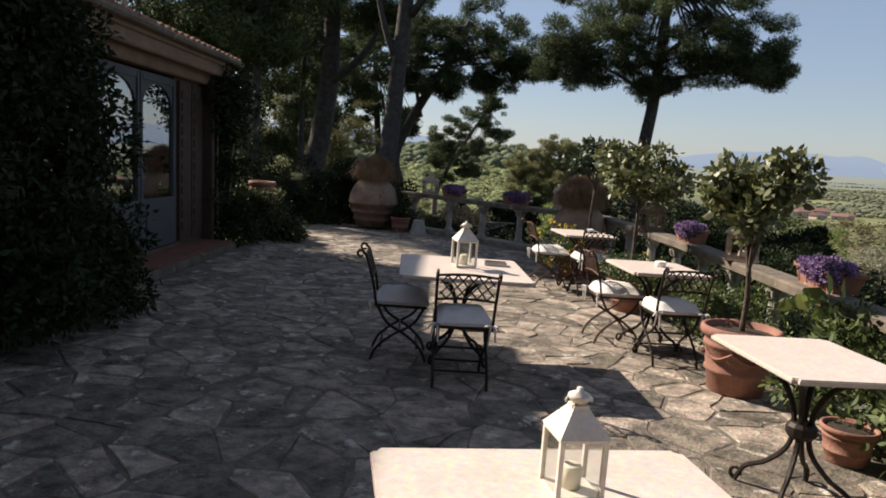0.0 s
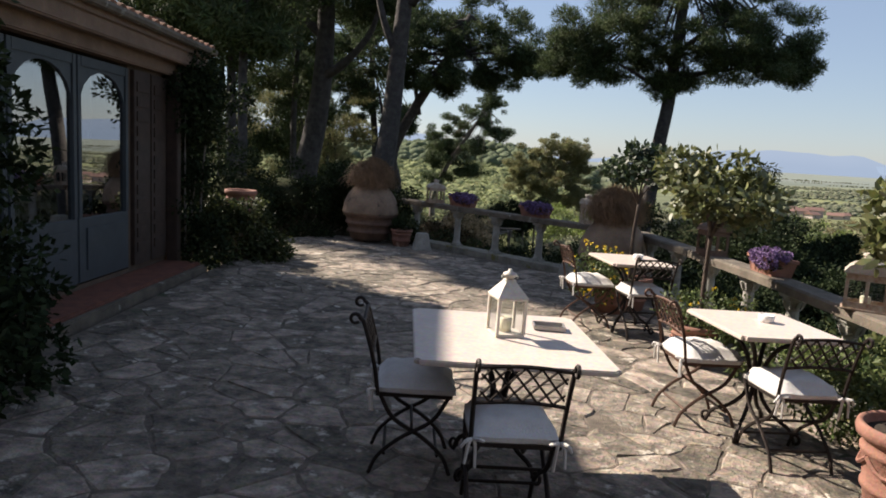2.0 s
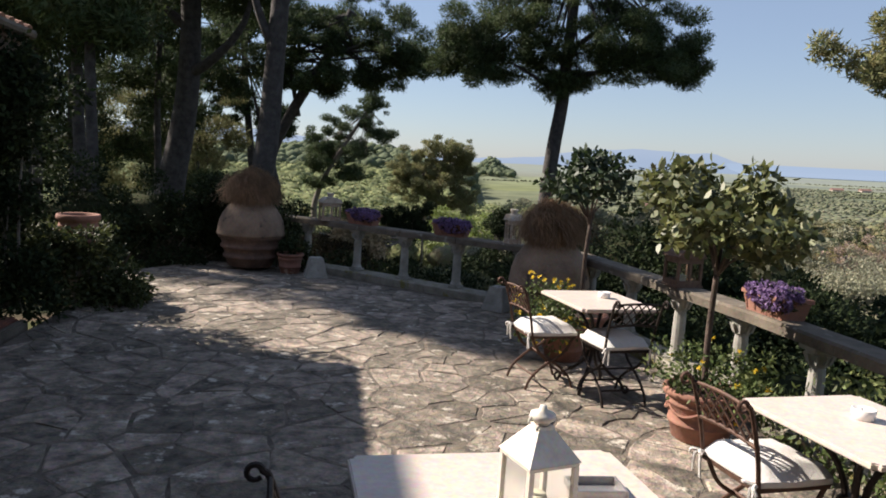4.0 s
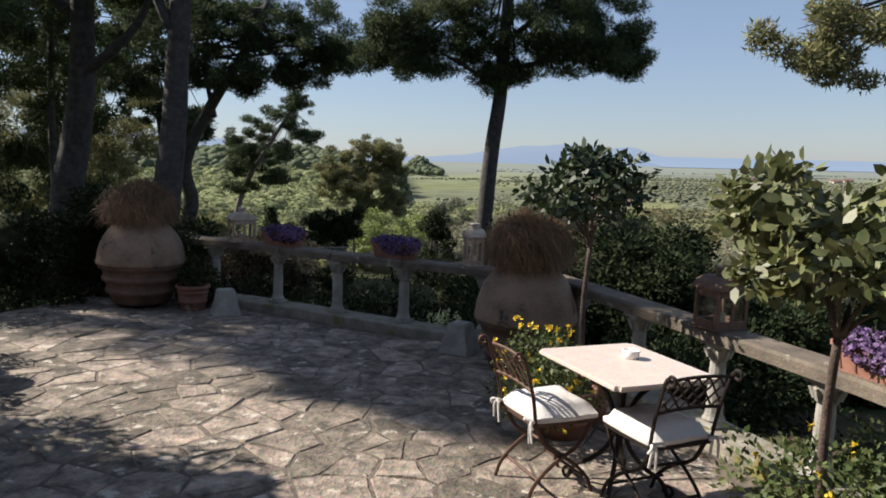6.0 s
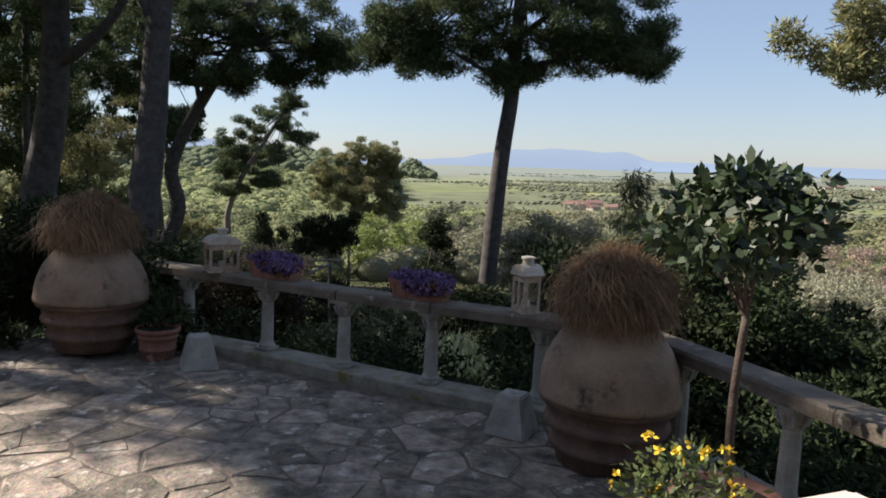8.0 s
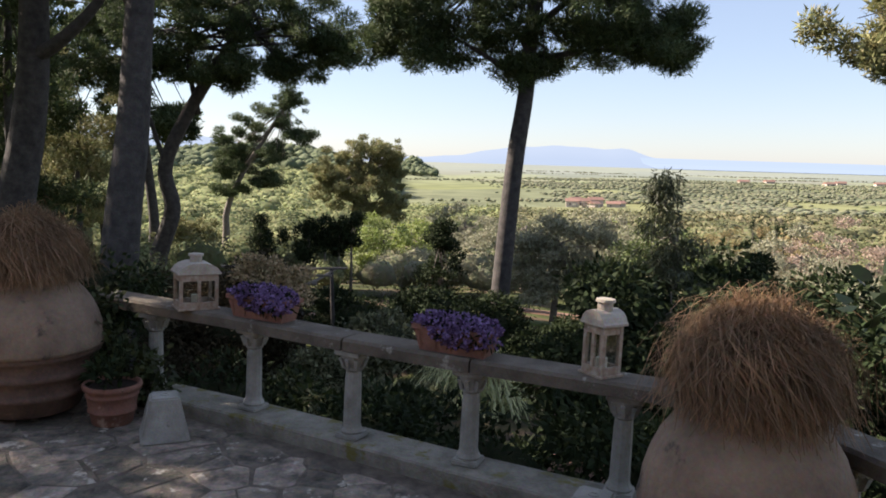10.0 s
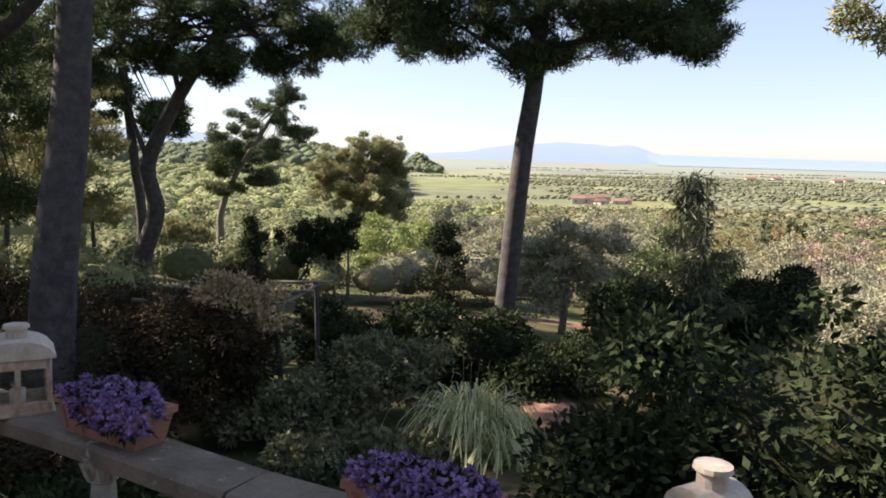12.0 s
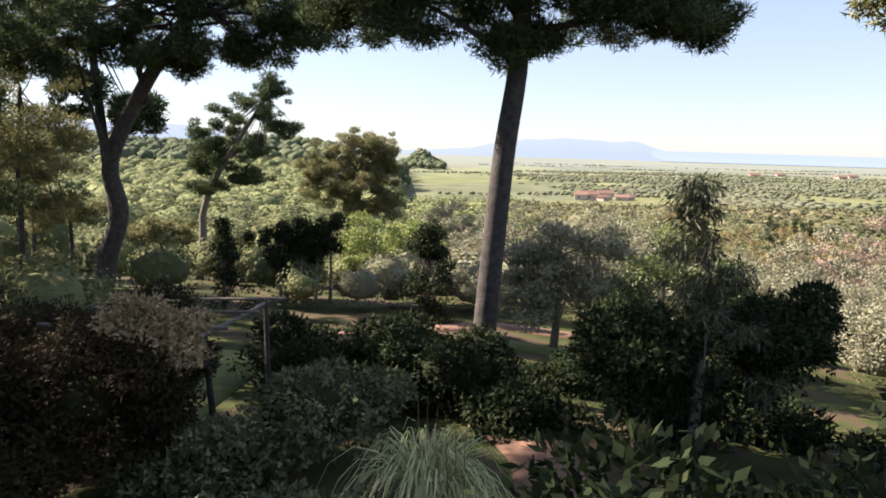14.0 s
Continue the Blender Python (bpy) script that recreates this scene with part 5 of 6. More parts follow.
shrub("bed_shrub", [(3.8, 3.5, 0.25, 0.3, 0.5, 0.38), (3.95, 2.6, 0.2, 0.35, 0.5, 0.34)], GARDEN_LEAF, "bright green leafy plants in the border", 2600, 0.07, 0.035, "shrub", True, 8, 0.14)
shrub("fig_plant", [(3.78, 4.05, 0.62, 0.16, 0.2, 0.22)], LIGHT_LEAF, "large-leaved green plant at the handrail", 10, 0.20, 0.12, "plant", True, 4, 0.1)
for x, y, h in ((3.95, 8.3, 0.20), (4.15, 7.0, 0.22), (4.5, 5.6, 0.26), (4.9, 4.0, 0.30)):
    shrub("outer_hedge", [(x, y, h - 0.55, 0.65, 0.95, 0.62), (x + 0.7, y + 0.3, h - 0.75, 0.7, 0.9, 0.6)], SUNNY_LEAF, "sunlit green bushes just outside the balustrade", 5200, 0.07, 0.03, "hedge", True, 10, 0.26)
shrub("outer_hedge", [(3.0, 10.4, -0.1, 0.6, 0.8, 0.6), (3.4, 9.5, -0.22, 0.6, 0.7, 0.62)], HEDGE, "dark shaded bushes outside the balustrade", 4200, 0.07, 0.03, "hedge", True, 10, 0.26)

def under_plants(name, spots, mat, label, count, leaf):
    return shrub(name, spots, mat, label, count, leaf, leaf * 0.4, "shrub", True, 9, 0.3)
under_plants("border_plants", [(-1.3, 13.7, -0.4, 0.9, 0.5, 0.75), (-0.2, 13.1, -0.45, 0.8, 0.5, 0.72), (0.9, 12.6, -0.45, 0.8, 0.5, 0.72), (2.0, 12.2, -0.4, 0.7, 0.6, 0.7)], HEDGE, "dark leafy border plants below the balustrade", 15000, 0.09)
shrub("corner_shrub", [(3.5, 14.2, 0.1, 1.35, 1.2, 0.95), (4.4, 13.6, -0.2, 1.2, 1.0, 0.9), (2.9, 14.8, -0.6, 1.0, 0.9, 0.8), (5.3, 13.7, -0.5, 1.1, 1.0, 0.8), (5.0, 12.6, -0.6, 0.9, 0.9, 0.7), (4.2, 12.9, -0.7, 1.2, 1.0, 0.6)], HEDGE, "big dense dark green shrub below the terrace corner", 88000, 0.092, 0.048, "shrub", True, 16, 0.36)
shrub("garden_shrub", [(6.6, 24.8, -2.4, 1.7, 1.2, 1.2), (5.3, 24.8, -1.3, 1.0, 1.0, 0.9), (8.3, 24.8, -1.2, 1.4, 1.2, 1.1)], HEDGE, "dark leafy thicket under the weeping tree", 16000, 0.11, 0.05, "shrub", True, 14, 0.4)
shrub("flowering_shrub", [(-5.2, 21.5, -1.3, 2.2, 1.8, 1.05), (-3.4, 22.3, -1.5, 1.6, 1.4, 0.9), (-7.6, 21.0, -1.0, 2.2, 1.8, 1.1), (-3.0, 24.3, -1.2, 1.1, 1.0, 0.8)], RED_LEAF, "wide dark reddish-leaved shrubs in the garden", 46000, 0.08, 0.034, "shrub", True, 14, 0.5)
PALE_GREEN = material("pale_green_leaves", (0.20, 0.20, 0.105), (0.05, 0.06, 0.026), 3, 0.6, 0, 0, 20, island=0.45, spec=0.3, trans=0.2)
# beige leaves brightened to depict sun that does not reach this shrub
SUNLIT_TIPS = material("sun_toned_leaves", (0.52, 0.38, 0.22), (0.22, 0.18, 0.09), 3, 0.6, 0, 0, 20, island=0.45, spec=0.25, trans=0.25)
shrub("tipped_shrub", [(-2.35, 22.3, -0.40, 0.55, 0.5, 0.30), (-2.75, 22.4, -0.28, 0.35, 0.4, 0.22), (-1.95, 22.2, -0.60, 0.3, 0.3, 0.26)], SUNLIT_TIPS, "shrub with pale pinkish-beige tips, sunlight put in the colour, beside the pergola", 3600, 0.075, 0.035, "shrub", True, 14, 0.22)
shrub("garden_shrub", [(-5.5, 17.0, -1.3, 2.0, 1.5, 0.75), (-2.6, 17.5, -1.9, 1.6, 1.3, 0.6), (-8.5, 17.5, -0.8, 2.0, 1.8, 1.0)], HEDGE, "low dark green shrubs below the terrace", 14000, 0.12, 0.05, "shrub", True, 14, 0.42)
shrub("garden_shrub", [(-0.2, 23.3, -2.1, 1.5, 1.3, 0.75), (-1.4, 22.0, -2.4, 1.1, 1.0, 0.6), (-0.3, 20.0, -2.5, 1.3, 1.0, 0.5)], PALE_GREEN, "rounded pale-tipped shrub beside the path", 11000, 0.10, 0.05, "shrub", True, 14, 0.34)
shrub("garden_shrub", [(-1.4, 30.0, -3.0, 1.8, 1.5, 0.95), (0.6, 31.0, -3.2, 1.8, 1.4, 0.9)], HEDGE, "dark clipped mound of evergreen shrubs", 9000, 0.13, 0.06, "shrub", True, 14, 0.45)
shrub("garden_shrub", [(2.6, 27.0, -2.6, 1.6, 1.2, 1.0), (1.4, 28.5, -2.6, 1.3, 1.2, 1.1)], HEDGE, "tall dark shrub under the pine", 8000, 0.12, 0.05, "shrub", True, 14, 0.4)
shrub("garden_shrub", [(6.8, 29.5, -3.6, 2.6, 1.2, 0.6), (3.8, 29.6, -3.5, 1.5, 1.0, 0.5)], HEDGE, "low dark ground-cover shrubs along the lawn", 8000, 0.12, 0.05, "shrub", False, 14, 0.4)
shrub("garden_shrub", [(6.4, 17.2, -2.2, 1.8, 1.4, 0.85), (8.6, 18.6, -2.3, 2.0, 1.6, 1.0), (5.0, 15.6, -1.6, 1.2, 1.0, 0.7)], HEDGE, "broad dark leafy shrubs under the slope", 15000, 0.13, 0.06, "shrub", True, 14, 0.42)
shrub("garden_shrub", [(9.5, 21.5, -3.0, 2.2, 1.8, 1.0), (11.8, 23.5, -3.2, 2.2, 1.8, 1.1), (8.6, 26.5, -3.4, 2.0, 1.6, 0.9), (4.6, 18.8, -2.4, 1.1, 1.0, 0.5)], HEDGE, "spreading dark evergreen shrubs on the slope", 15000, 0.13, 0.06, "shrub", True, 14, 0.45)
shrub("garden_shrub", [(0.2, 15.6, -1.5, 1.4, 1.0, 0.55), (-2.4, 15.2, -1.3, 1.4, 0.9, 0.7), (3.4, 16.9, -2.0, 0.9, 0.9, 0.5)], HEDGE, "dark low shrubs under the terrace wall", 9000, 0.11, 0.05, "shrub", True, 14, 0.36)
shrub("garden_shrub", [(7.0, 15.2, -1.0, 1.5, 1.2, 0.9), (9.4, 16.2, -1.4, 1.7, 1.4, 1.0), (5.4, 20.6, -2.7, 1.2, 1.1, 0.6), (7.4, 19.6, -2.6, 1.4, 1.2, 0.7)], HEDGE, "dense dark leafy shrubs on the bank", 15000, 0.12, 0.055, "shrub", True, 14, 0.42)
shrub("garden_shrub", [(-6.2, 25.5, -1.4, 1.9, 1.6, 1.0), (-8.6, 24.2, -1.0, 2.0, 1.7, 1.1), (-5.2, 19.0, -1.9, 1.8, 1.4, 0.7)], RED_LEAF, "dark spreading shrub with rusty new leaves", 28000, 0.08, 0.034, "shrub", True, 14, 0.46)
shrub("garden_shrub", [(0.2, 26.4, -2.8, 1.4, 1.1, 0.7), (-0.2, 28.6, -3.0, 1.2, 1.0, 0.7), (3.6, 25.6, -3.0, 1.0, 0.9, 0.6)], HEDGE, "dark rounded evergreen shrubs", 9000, 0.12, 0.055, "shrub", True, 14, 0.38)
shrub("round_shrub", [(13.5, 26.0, -3.4, 1.2, 1.1, 0.9)], HEDGE, "clipped round dark shrub by the olive trees", 4500, 0.10, 0.05, "shrub", True, 12, 0.36)

def tuft(m, r, count, length, label):
    q = thing("pampas_grass", m, label, "ornamental grass")
    part("blades", quads_mesh("blades", hair((0, 0), r, 0.0, length, count, BLADE, 1.02, 1.1, 0.012, 0.92, 0.0, 0.07), BLADE), None, q)
    for k in range(3):
        part("dry_stalk", tube(bend([(0.1 * k - 0.1, 0, 0.4), (0.12 * k - 0.14, 0.02, 1.2), (0.14 * k - 0.16, 0.03, 1.75 - 0.1 * k)], 3), 0.008, 0.004, 5), STRAW, q)
    return q
tuft(pose(1.70, 21.4, -2.85), 0.20, 420, 1.16, "arching pale green pampas grass tuft beside path")
tuft(pose(2.05, 20.7, -2.9), 0.16, 170, 0.85, "small pampas grass tuft at the path edge")

# rustic pergola of poles
pg = thing("pergola", pose(-2.0, 23.8, -3.1), "rustic pergola of thin weathered poles", "pergola")
for x, y, lean in ((0.0, -0.1, 0.2), (0.48, 2.7, 0.05), (-2.4, 0.2, 0.1), (-2.0, 2.9, 0.0)):
    part("pole", tube(bend([(x + lean, y, -0.1), (x + lean * 0.4, y + 0.05, 1.1), (x, y, 2.32)], 3), 0.065, 0.05, 7), BARK, pg)
for p0, p1 in (((-0.05, -0.5, 2.28), (0.55, 3.1, 2.24)), ((-2.5, -0.2, 2.28), (-1.95, 3.3, 2.24)), ((-2.8, 0.1, 2.36), (0.4, -0.1, 2.36)), ((-2.6, 1.5, 2.36), (0.6, 1.4, 2.32)), ((-2.4, 2.8, 2.34), (0.9, 2.7, 2.32))):
    part("cross_pole", tube([p0, ((p0[0] + p1[0]) / 2, (p0[1] + p1[1]) / 2, (p0[2] + p1[2]) / 2 - 0.04), p1], 0.045, 0.035, 6), GREYBARK, pg)


def laid_path(name, line, w, mat, label, lift=0.03):
    """A path that lies on the falling ground."""
    bm = bmesh.new()
    pts = bend([(x, y, 0) for x, y in line], 6)
    rows = []
    for i, p in enumerate(pts):
        d = (pts[min(i + 1, len(pts) - 1)] - pts[max(i - 1, 0)]).normalized()
        s = Vector((-d.y, d.x, 0))
        rows.append([bm.verts.new((q.x, q.y, float(ground_height(q.x, q.y)) + dz)) for q, dz in ((p - s * w / 2, -0.2), (p - s * w / 2, lift), (p, lift + 0.02), (p + s * w / 2, lift), (p + s * w / 2, -0.2))])
    for a, b in zip(rows, rows[1:]):
        for k in range(4):
            bm.faces.new((a[k], a[k + 1], b[k + 1], b[k]))
    return solid(name, bm, mat, Matrix(), label, "path", True, "structure")
PATHCLAY = material("red_clay_path", (0.24, 0.135, 0.095), (0.13, 0.075, 0.052), 2, 0.95, 0.4)
LAWN = material("sunlit_lawn", (0.13, 0.155, 0.04), (0.08, 0.10, 0.028), 3, 0.9, 0.5)
laid_path("garden_path", [(2.6, 15.0), (3.1, 18.0), (3.55, 21.0), (3.8, 24.0), (3.0, 27.0)], 1.3, PATHCLAY, "red clay path winding down through the garden")
laid_path("garden_path", [(-3.4, 36.6), (-1.6, 37.2), (0.1, 37.8), (2.0, 39.0), (5.0, 39.8), (9.0, 39.0)], 1.7, PATHCLAY, "sunlit red clay path on the lower lawn")
laid_path("lawn", [(-4.2, 26.0), (-4.0, 30.0), (-3.5, 34.0)], 2.6, LAWN, "small mown lawn below the pergola")
laid_path("lawn", [(4.5, 36.0), (8.0, 34.5), (11.5, 33.5)], 1.6, LAWN, "sunlit strip of lawn under the olives", 0.05)

# ---- trees ----
def pine(trunk, r0, r1, limbs, crown, label, count, mat=NEEDLE, clump=10, size=0.9, needle=0.30, width=0.10, name="pine_tree", bark=BARK, category="tree", droop=0.0):
    """trunk: points in the world; limbs: point lists; crown: big ellipsoids that are broken into tufted clumps."""
    o = Vector(trunk[0])
    q = thing(name, Matrix.Translation(o), label, category)
    loc = lambda pts: [Vector(p) - o for p in pts]
    st = part("trunk", tube(bend(loc(trunk), 5), r0, r1, 12), bark, q, "", True)
    for k, l in enumerate(limbs):
        part("limb", tube(bend(loc(l), 4), r1 * 0.8, r1 * 0.2, 7), bark, st, "", True)
    local = [(b[0] - o.x, b[1] - o.y, b[2] - o.z, *b[3:]) for b in crown]
    g = np.random.default_rng(int(abs(o.x * 31 + o.y * 17)))
    top = loc(trunk)[-1]
    low = loc(trunk)[len(trunk) // 2]
    for b in local:
        for k in range(3):
            e = Vector((b[0] + g.uniform(-0.7, 0.7) * b[3], b[1] + g.uniform(-0.7, 0.7) * b[4], b[2] + g.uniform(-0.5, 0.5) * b[5]))
            s = top.lerp(low, g.uniform(0, 0.35))
            part("limb", tube(bend([s, s.lerp(e, 0.5) + Vector((0, 0, g.uniform(-0.3, 0.4))), e], 3), max(0.03, r1 * 0.42), 0.015, 5), bark, st)
    cl = subblobs(local, clump, size, int(abs(o.x * 7 + o.y * 13)) + 5, 1.36 if name == "pine_tree" else 1.18)
    if name == "pine_tree":
        count, width = int(count * 0.72), width * 1.35
    at, d = in_blobs(cl, count, 0.35)
    part("crown", quads_mesh("crown", leaves(at, needle, width, d * 0.6 + np.array([0, 0, 0.25 - droop]), 0.75, needle=name == "pine_tree"), mat), None, q)
    return q

gh = lambda x, y: float(ground_height(x, y)) - 0.05
pine([(3.1, 28.4, gh(3.1, 28.4)), (3.2, 28.4, -2.3), (3.55, 28.4, 1.9), (3.84, 28.4, 4.1), (3.95, 28.4, 5.9), (4.1, 28.4, 8.0), (4.2, 28.4, 10.2)], 0.31, 0.15,
     [[(3.85, 28.4, 4.3), (2.9, 28.3, 4.9), (1.6, 28.2, 5.6)], [(3.9, 28.4, 4.9), (5.2, 28.2, 5.2), (7.0, 28.1, 5.4)], [(3.9, 28.4, 5.3), (3.1, 29.2, 6.4), (2.2, 30.0, 7.2)], [(3.95, 28.4, 5.8), (5.0, 27.6, 6.6), (6.4, 27.2, 7.3)]],
     [(0.6, 28.3, 5.3, 1.2, 1.4, 0.60), (0.25, 28.6, 6.3, 1.0, 1.3, 0.75), (1.8, 28.2, 5.5, 1.4, 1.6, 0.70), (2.8, 28.6, 6.1, 1.4, 1.7, 1.0), (3.8, 28.6, 4.8, 0.75, 0.8, 0.42), (5.4, 28.2, 5.6, 1.5, 1.7, 0.72), (6.9, 28.4, 5.3, 1.4, 1.6, 0.62), (8.1, 28.4, 5.7, 0.85, 1.0, 0.55),
      (4.7, 28.2, 6.7, 1.9, 2.1, 1.0), (7.2, 28.6, 6.5, 1.4, 1.6, 0.85), (1.6, 28.5, 7.4, 1.9, 2.0, 1.0), (3.6, 28.3, 8.1, 2.1, 2.2, 1.2), (6.05, 28.5, 8.1, 1.9, 2.0, 1.0), (3.9, 28.4, 9.8, 2.8, 2.8, 1.4)],
     "tall stone pine with a leaning bare trunk and wide crown", 190000, NEEDLE, 26, 0.36, 0.17, 0.026)
# last two crown clumps are added out of view to block sky light
pine([(-4.95, 20.6, gh(-4.95, 20.6)), (-4.78, 20.8, 0.5), (-4.58, 21.0, 2.5), (-4.45, 21.1, 4.4), (-4.2, 21.2, 7.5), (-3.9, 21.2, 10.5)], 0.36, 0.17,
     [[(-4.45, 21.1, 4.5), (-4.9, 21.0, 5.6), (-5.3, 21.0, 7.4), (-5.4, 21.0, 9.5)], [(-4.1, 21.1, 6.0), (-2.8, 20.6, 7.4), (-1.6, 20.4, 8.4)]],
     [(-3.0, 21.4, 10.5, 3.0, 2.8, 1.5), (-6.0, 21.6, 10.8, 2.6, 2.6, 1.5), (-1.0, 20.6, 9.2, 2.0, 2.0, 1.1), (-4.5, 20.5, 12.5, 3.0, 3.0, 1.5), (-3.0, 20.8, 14.6, 3.4, 3.2, 1.7), (-6.6, 21.0, 14.4, 3.2, 3.0, 1.7)],
     "big forked pine with pale grey bark rising past the hedge", 55000, NEEDLE, 15, 0.6, 0.23, 0.035)
# the topmost clump, at 14 m, is an unseen addition that cuts sky light
pine([(-10.1, 27.0, gh(-10.1, 27)), (-9.7, 26.9, 0.6), (-9.3, 26.9, 2.6), (-9.0, 26.8, 4.6), (-8.9, 26.7, 7.4), (-9.2, 26.6, 11.0)], 0.52, 0.26,
     [[(-9.15, 26.8, 4.4), (-8.0, 26.4, 5.0), (-6.9, 26.2, 6.2), (-6.4, 26.0, 8.2)], [(-9.0, 26.8, 6.0), (-10.4, 26.6, 7.2), (-11.4, 26.4, 9.4)]],
     [(-9.5, 26.5, 11.0, 3.4, 3.0, 1.6), (-6.6, 26.2, 9.8, 2.6, 2.4, 1.3), (-12.4, 26.8, 10.0, 3.0, 2.6, 1.6), (-10.4, 27.4, 7.6, 1.8, 1.6, 0.9), (-12.4, 27.6, 6.6, 1.8, 1.8, 1.0), (-7.2, 27.4, 7.6, 1.3, 1.3, 0.8), (-9.0, 26.6, 14.0, 4.0, 3.6, 1.9)],
     "massive old pine with a curved low limb", 62000, NEEDLE, 15, 0.6, 0.25, 0.04)
pine([(-10.9, 41.0, gh(-10.9, 41)), (-10.6, 41.0, -2.2), (-9.9, 40.8, -0.2), (-10.1, 40.6, 1.8), (-8.7, 40.4, 4.6), (-6.8, 40.2, 7.4), (-5.8, 40.0, 9.4)], 0.44, 0.18,
     [[(-10.0, 40.6, 1.6), (-10.6, 40.4, 3.6), (-11.2, 40.2, 6.4)], [(-8.6, 40.5, 4.0), (-8.9, 40.2, 6.5), (-8.4, 40.0, 9.0)], [(-6.6, 40.2, 7.2), (-4.6, 39.8, 7.8), (-2.8, 39.6, 7.6)]],
     [(-2.3, 39.8, 6.85, 1.2, 1.4, 0.6), (-3.4, 39.9, 7.6, 1.6, 1.6, 0.85), (-4.4, 40.0, 6.1, 1.2, 1.3, 0.45), (-6.15, 40.0, 7.7, 2.1, 2.0, 1.1), (-7.9, 40.2, 8.2, 2.4, 2.4, 1.5), (-6.9, 40.1, 6.0, 1.3, 1.4, 0.65), (-9.2, 40.0, 6.15, 1.8, 1.8, 0.95), (-11.1, 40.2, 8.1, 2.4, 2.4, 1.5), (-5.4, 39.9, 9.3, 2.9, 2.6, 1.3), (-12.4, 40.4, 6.1, 1.3, 1.4, 0.9), (-15.0, 41.0, 8.0, 2.6, 2.4, 1.5), (-16.8, 42.0, 6.6, 1.8, 1.8, 0.9)],
     "twisted pine with dark trunk and spreading crown", 125000, NEEDLE, 22, 0.45, 0.22, 0.04)
pine([(-14.4, 50.5, gh(-14.4, 50.5)), (-13.9, 50.5, -2.0), (-14.2, 50.4, 2.0), (-14.6, 50.3, 7.0), (-14.6, 50.3, 10.0)], 0.34, 0.16, [], [(-14.6, 50.3, 8.2, 3.0, 2.8, 1.8), (-13.6, 50.3, 11.0, 3.2, 3.0, 1.8), (-15.8, 50.6, 5.2, 1.8, 1.8, 1.0), (-12.6, 50.6, 4.0, 1.6, 1.6, 0.9), (-18.4, 50.5, 8.0, 2.6, 2.4, 1.5), (-17.0, 50.4, 10.5, 3.0, 2.6, 1.6), (-20.5, 51.0, 9.5, 2.6, 2.4, 1.5)],
     "slender dark pine behind the twisted one", 42000, NEEDLE, 14, 0.65, 0.32, 0.09)
pine([(-12.5, 60.8, gh(-12.5, 60.8)), (-12.2, 60.8, -3.4), (-12.1, 60.8, -1.5), (-11.0, 60.8, 1.1), (-9.15, 60.8, 4.0), (-7.5, 60.8, 6.5)], 0.30, 0.10, [],
     [(-7.5, 60.8, 6.3, 0.95, 1.1, 0.95), (-8.9, 60.8, 5.1, 1.8, 1.8, 0.75), (-6.9, 60.8, 3.9, 1.35, 1.4, 0.5), (-10.2, 60.8, 4.0, 1.8, 1.8, 0.95), (-9.4, 60.8, 2.6, 1.8, 1.8, 0.7), (-11.8, 60.8, 2.9, 1.2, 1.3, 0.6), (-11.4, 60.8, 1.5, 1.6, 1.6, 0.75), (-9.0, 60.8, 0.7, 1.4, 1.4, 0.45), (-11.7, 60.8, 0.0, 1.2, 1.2, 0.4)],
     "slim leaning pine with layered plates of needles", 60000, NEEDLE, 18, 0.38, 0.22, 0.045, bark=GREYBARK)
pine([(-4.2, 71, gh(-4.2, 71)), (-4.0, 71, -7.0), (-3.5, 71, -4.4), (-2.75, 71, -0.9), (-2.3, 71, 2.0)], 0.34, 0.16, [[(-3.2, 71, -3.0), (-2.0, 71, -1.6), (-0.6, 71, -0.2)], [(-3.0, 71, -2.0), (-4.2, 71, -0.8), (-5.2, 71, 0.4)]],
     [(-2.8, 71, 2.9, 2.4, 2.2, 1.2), (-0.4, 71, 1.7, 1.5, 1.6, 2.0), (-4.8, 71, 1.4, 2.0, 2.0, 1.7), (-2.2, 71, 0.2, 2.8, 2.4, 1.8), (-5.4, 71, -0.3, 1.3, 1.4, 1.2), (-0.3, 71, -1.0, 1.4, 1.4, 1.5), (-2.6, 71, -1.9, 1.3, 1.3, 0.8), (-2.8, 71.3, 1.1, 2.6, 2.4, 2.0)],
     "round-crowned pine catching the sun on one side", 115000, NEEDLE_SUNLIT, 24, 0.48, 0.22, 0.05)
for x, y, z0, w in ((-24.9, 62, -1.6, 2.2), (-21.9, 63, -1.9, 2.1), (-15.4, 62, -3.2, 1.7), (-28.5, 60, -1.2, 2.4)):
    pine([(x, y, gh(x, y)), (x + 0.1, y, (z0 + gh(x, y)) / 2), (x, y, z0)], 0.20, 0.10, [], [(x, y, z0 + 0.3, w, w, w * 0.42), (x - 0.5 * w, y, z0 - 0.2, w * 0.6, w * 0.6, w * 0.32), (x + 0.5 * w, y, z0 - 0.2, w * 0.6, w * 0.6, w * 0.32)],
         "low umbrella pine on a bare stem in the grove", 16000, NEEDLE_SUNLIT, 16, 0.42, 0.24, 0.06)
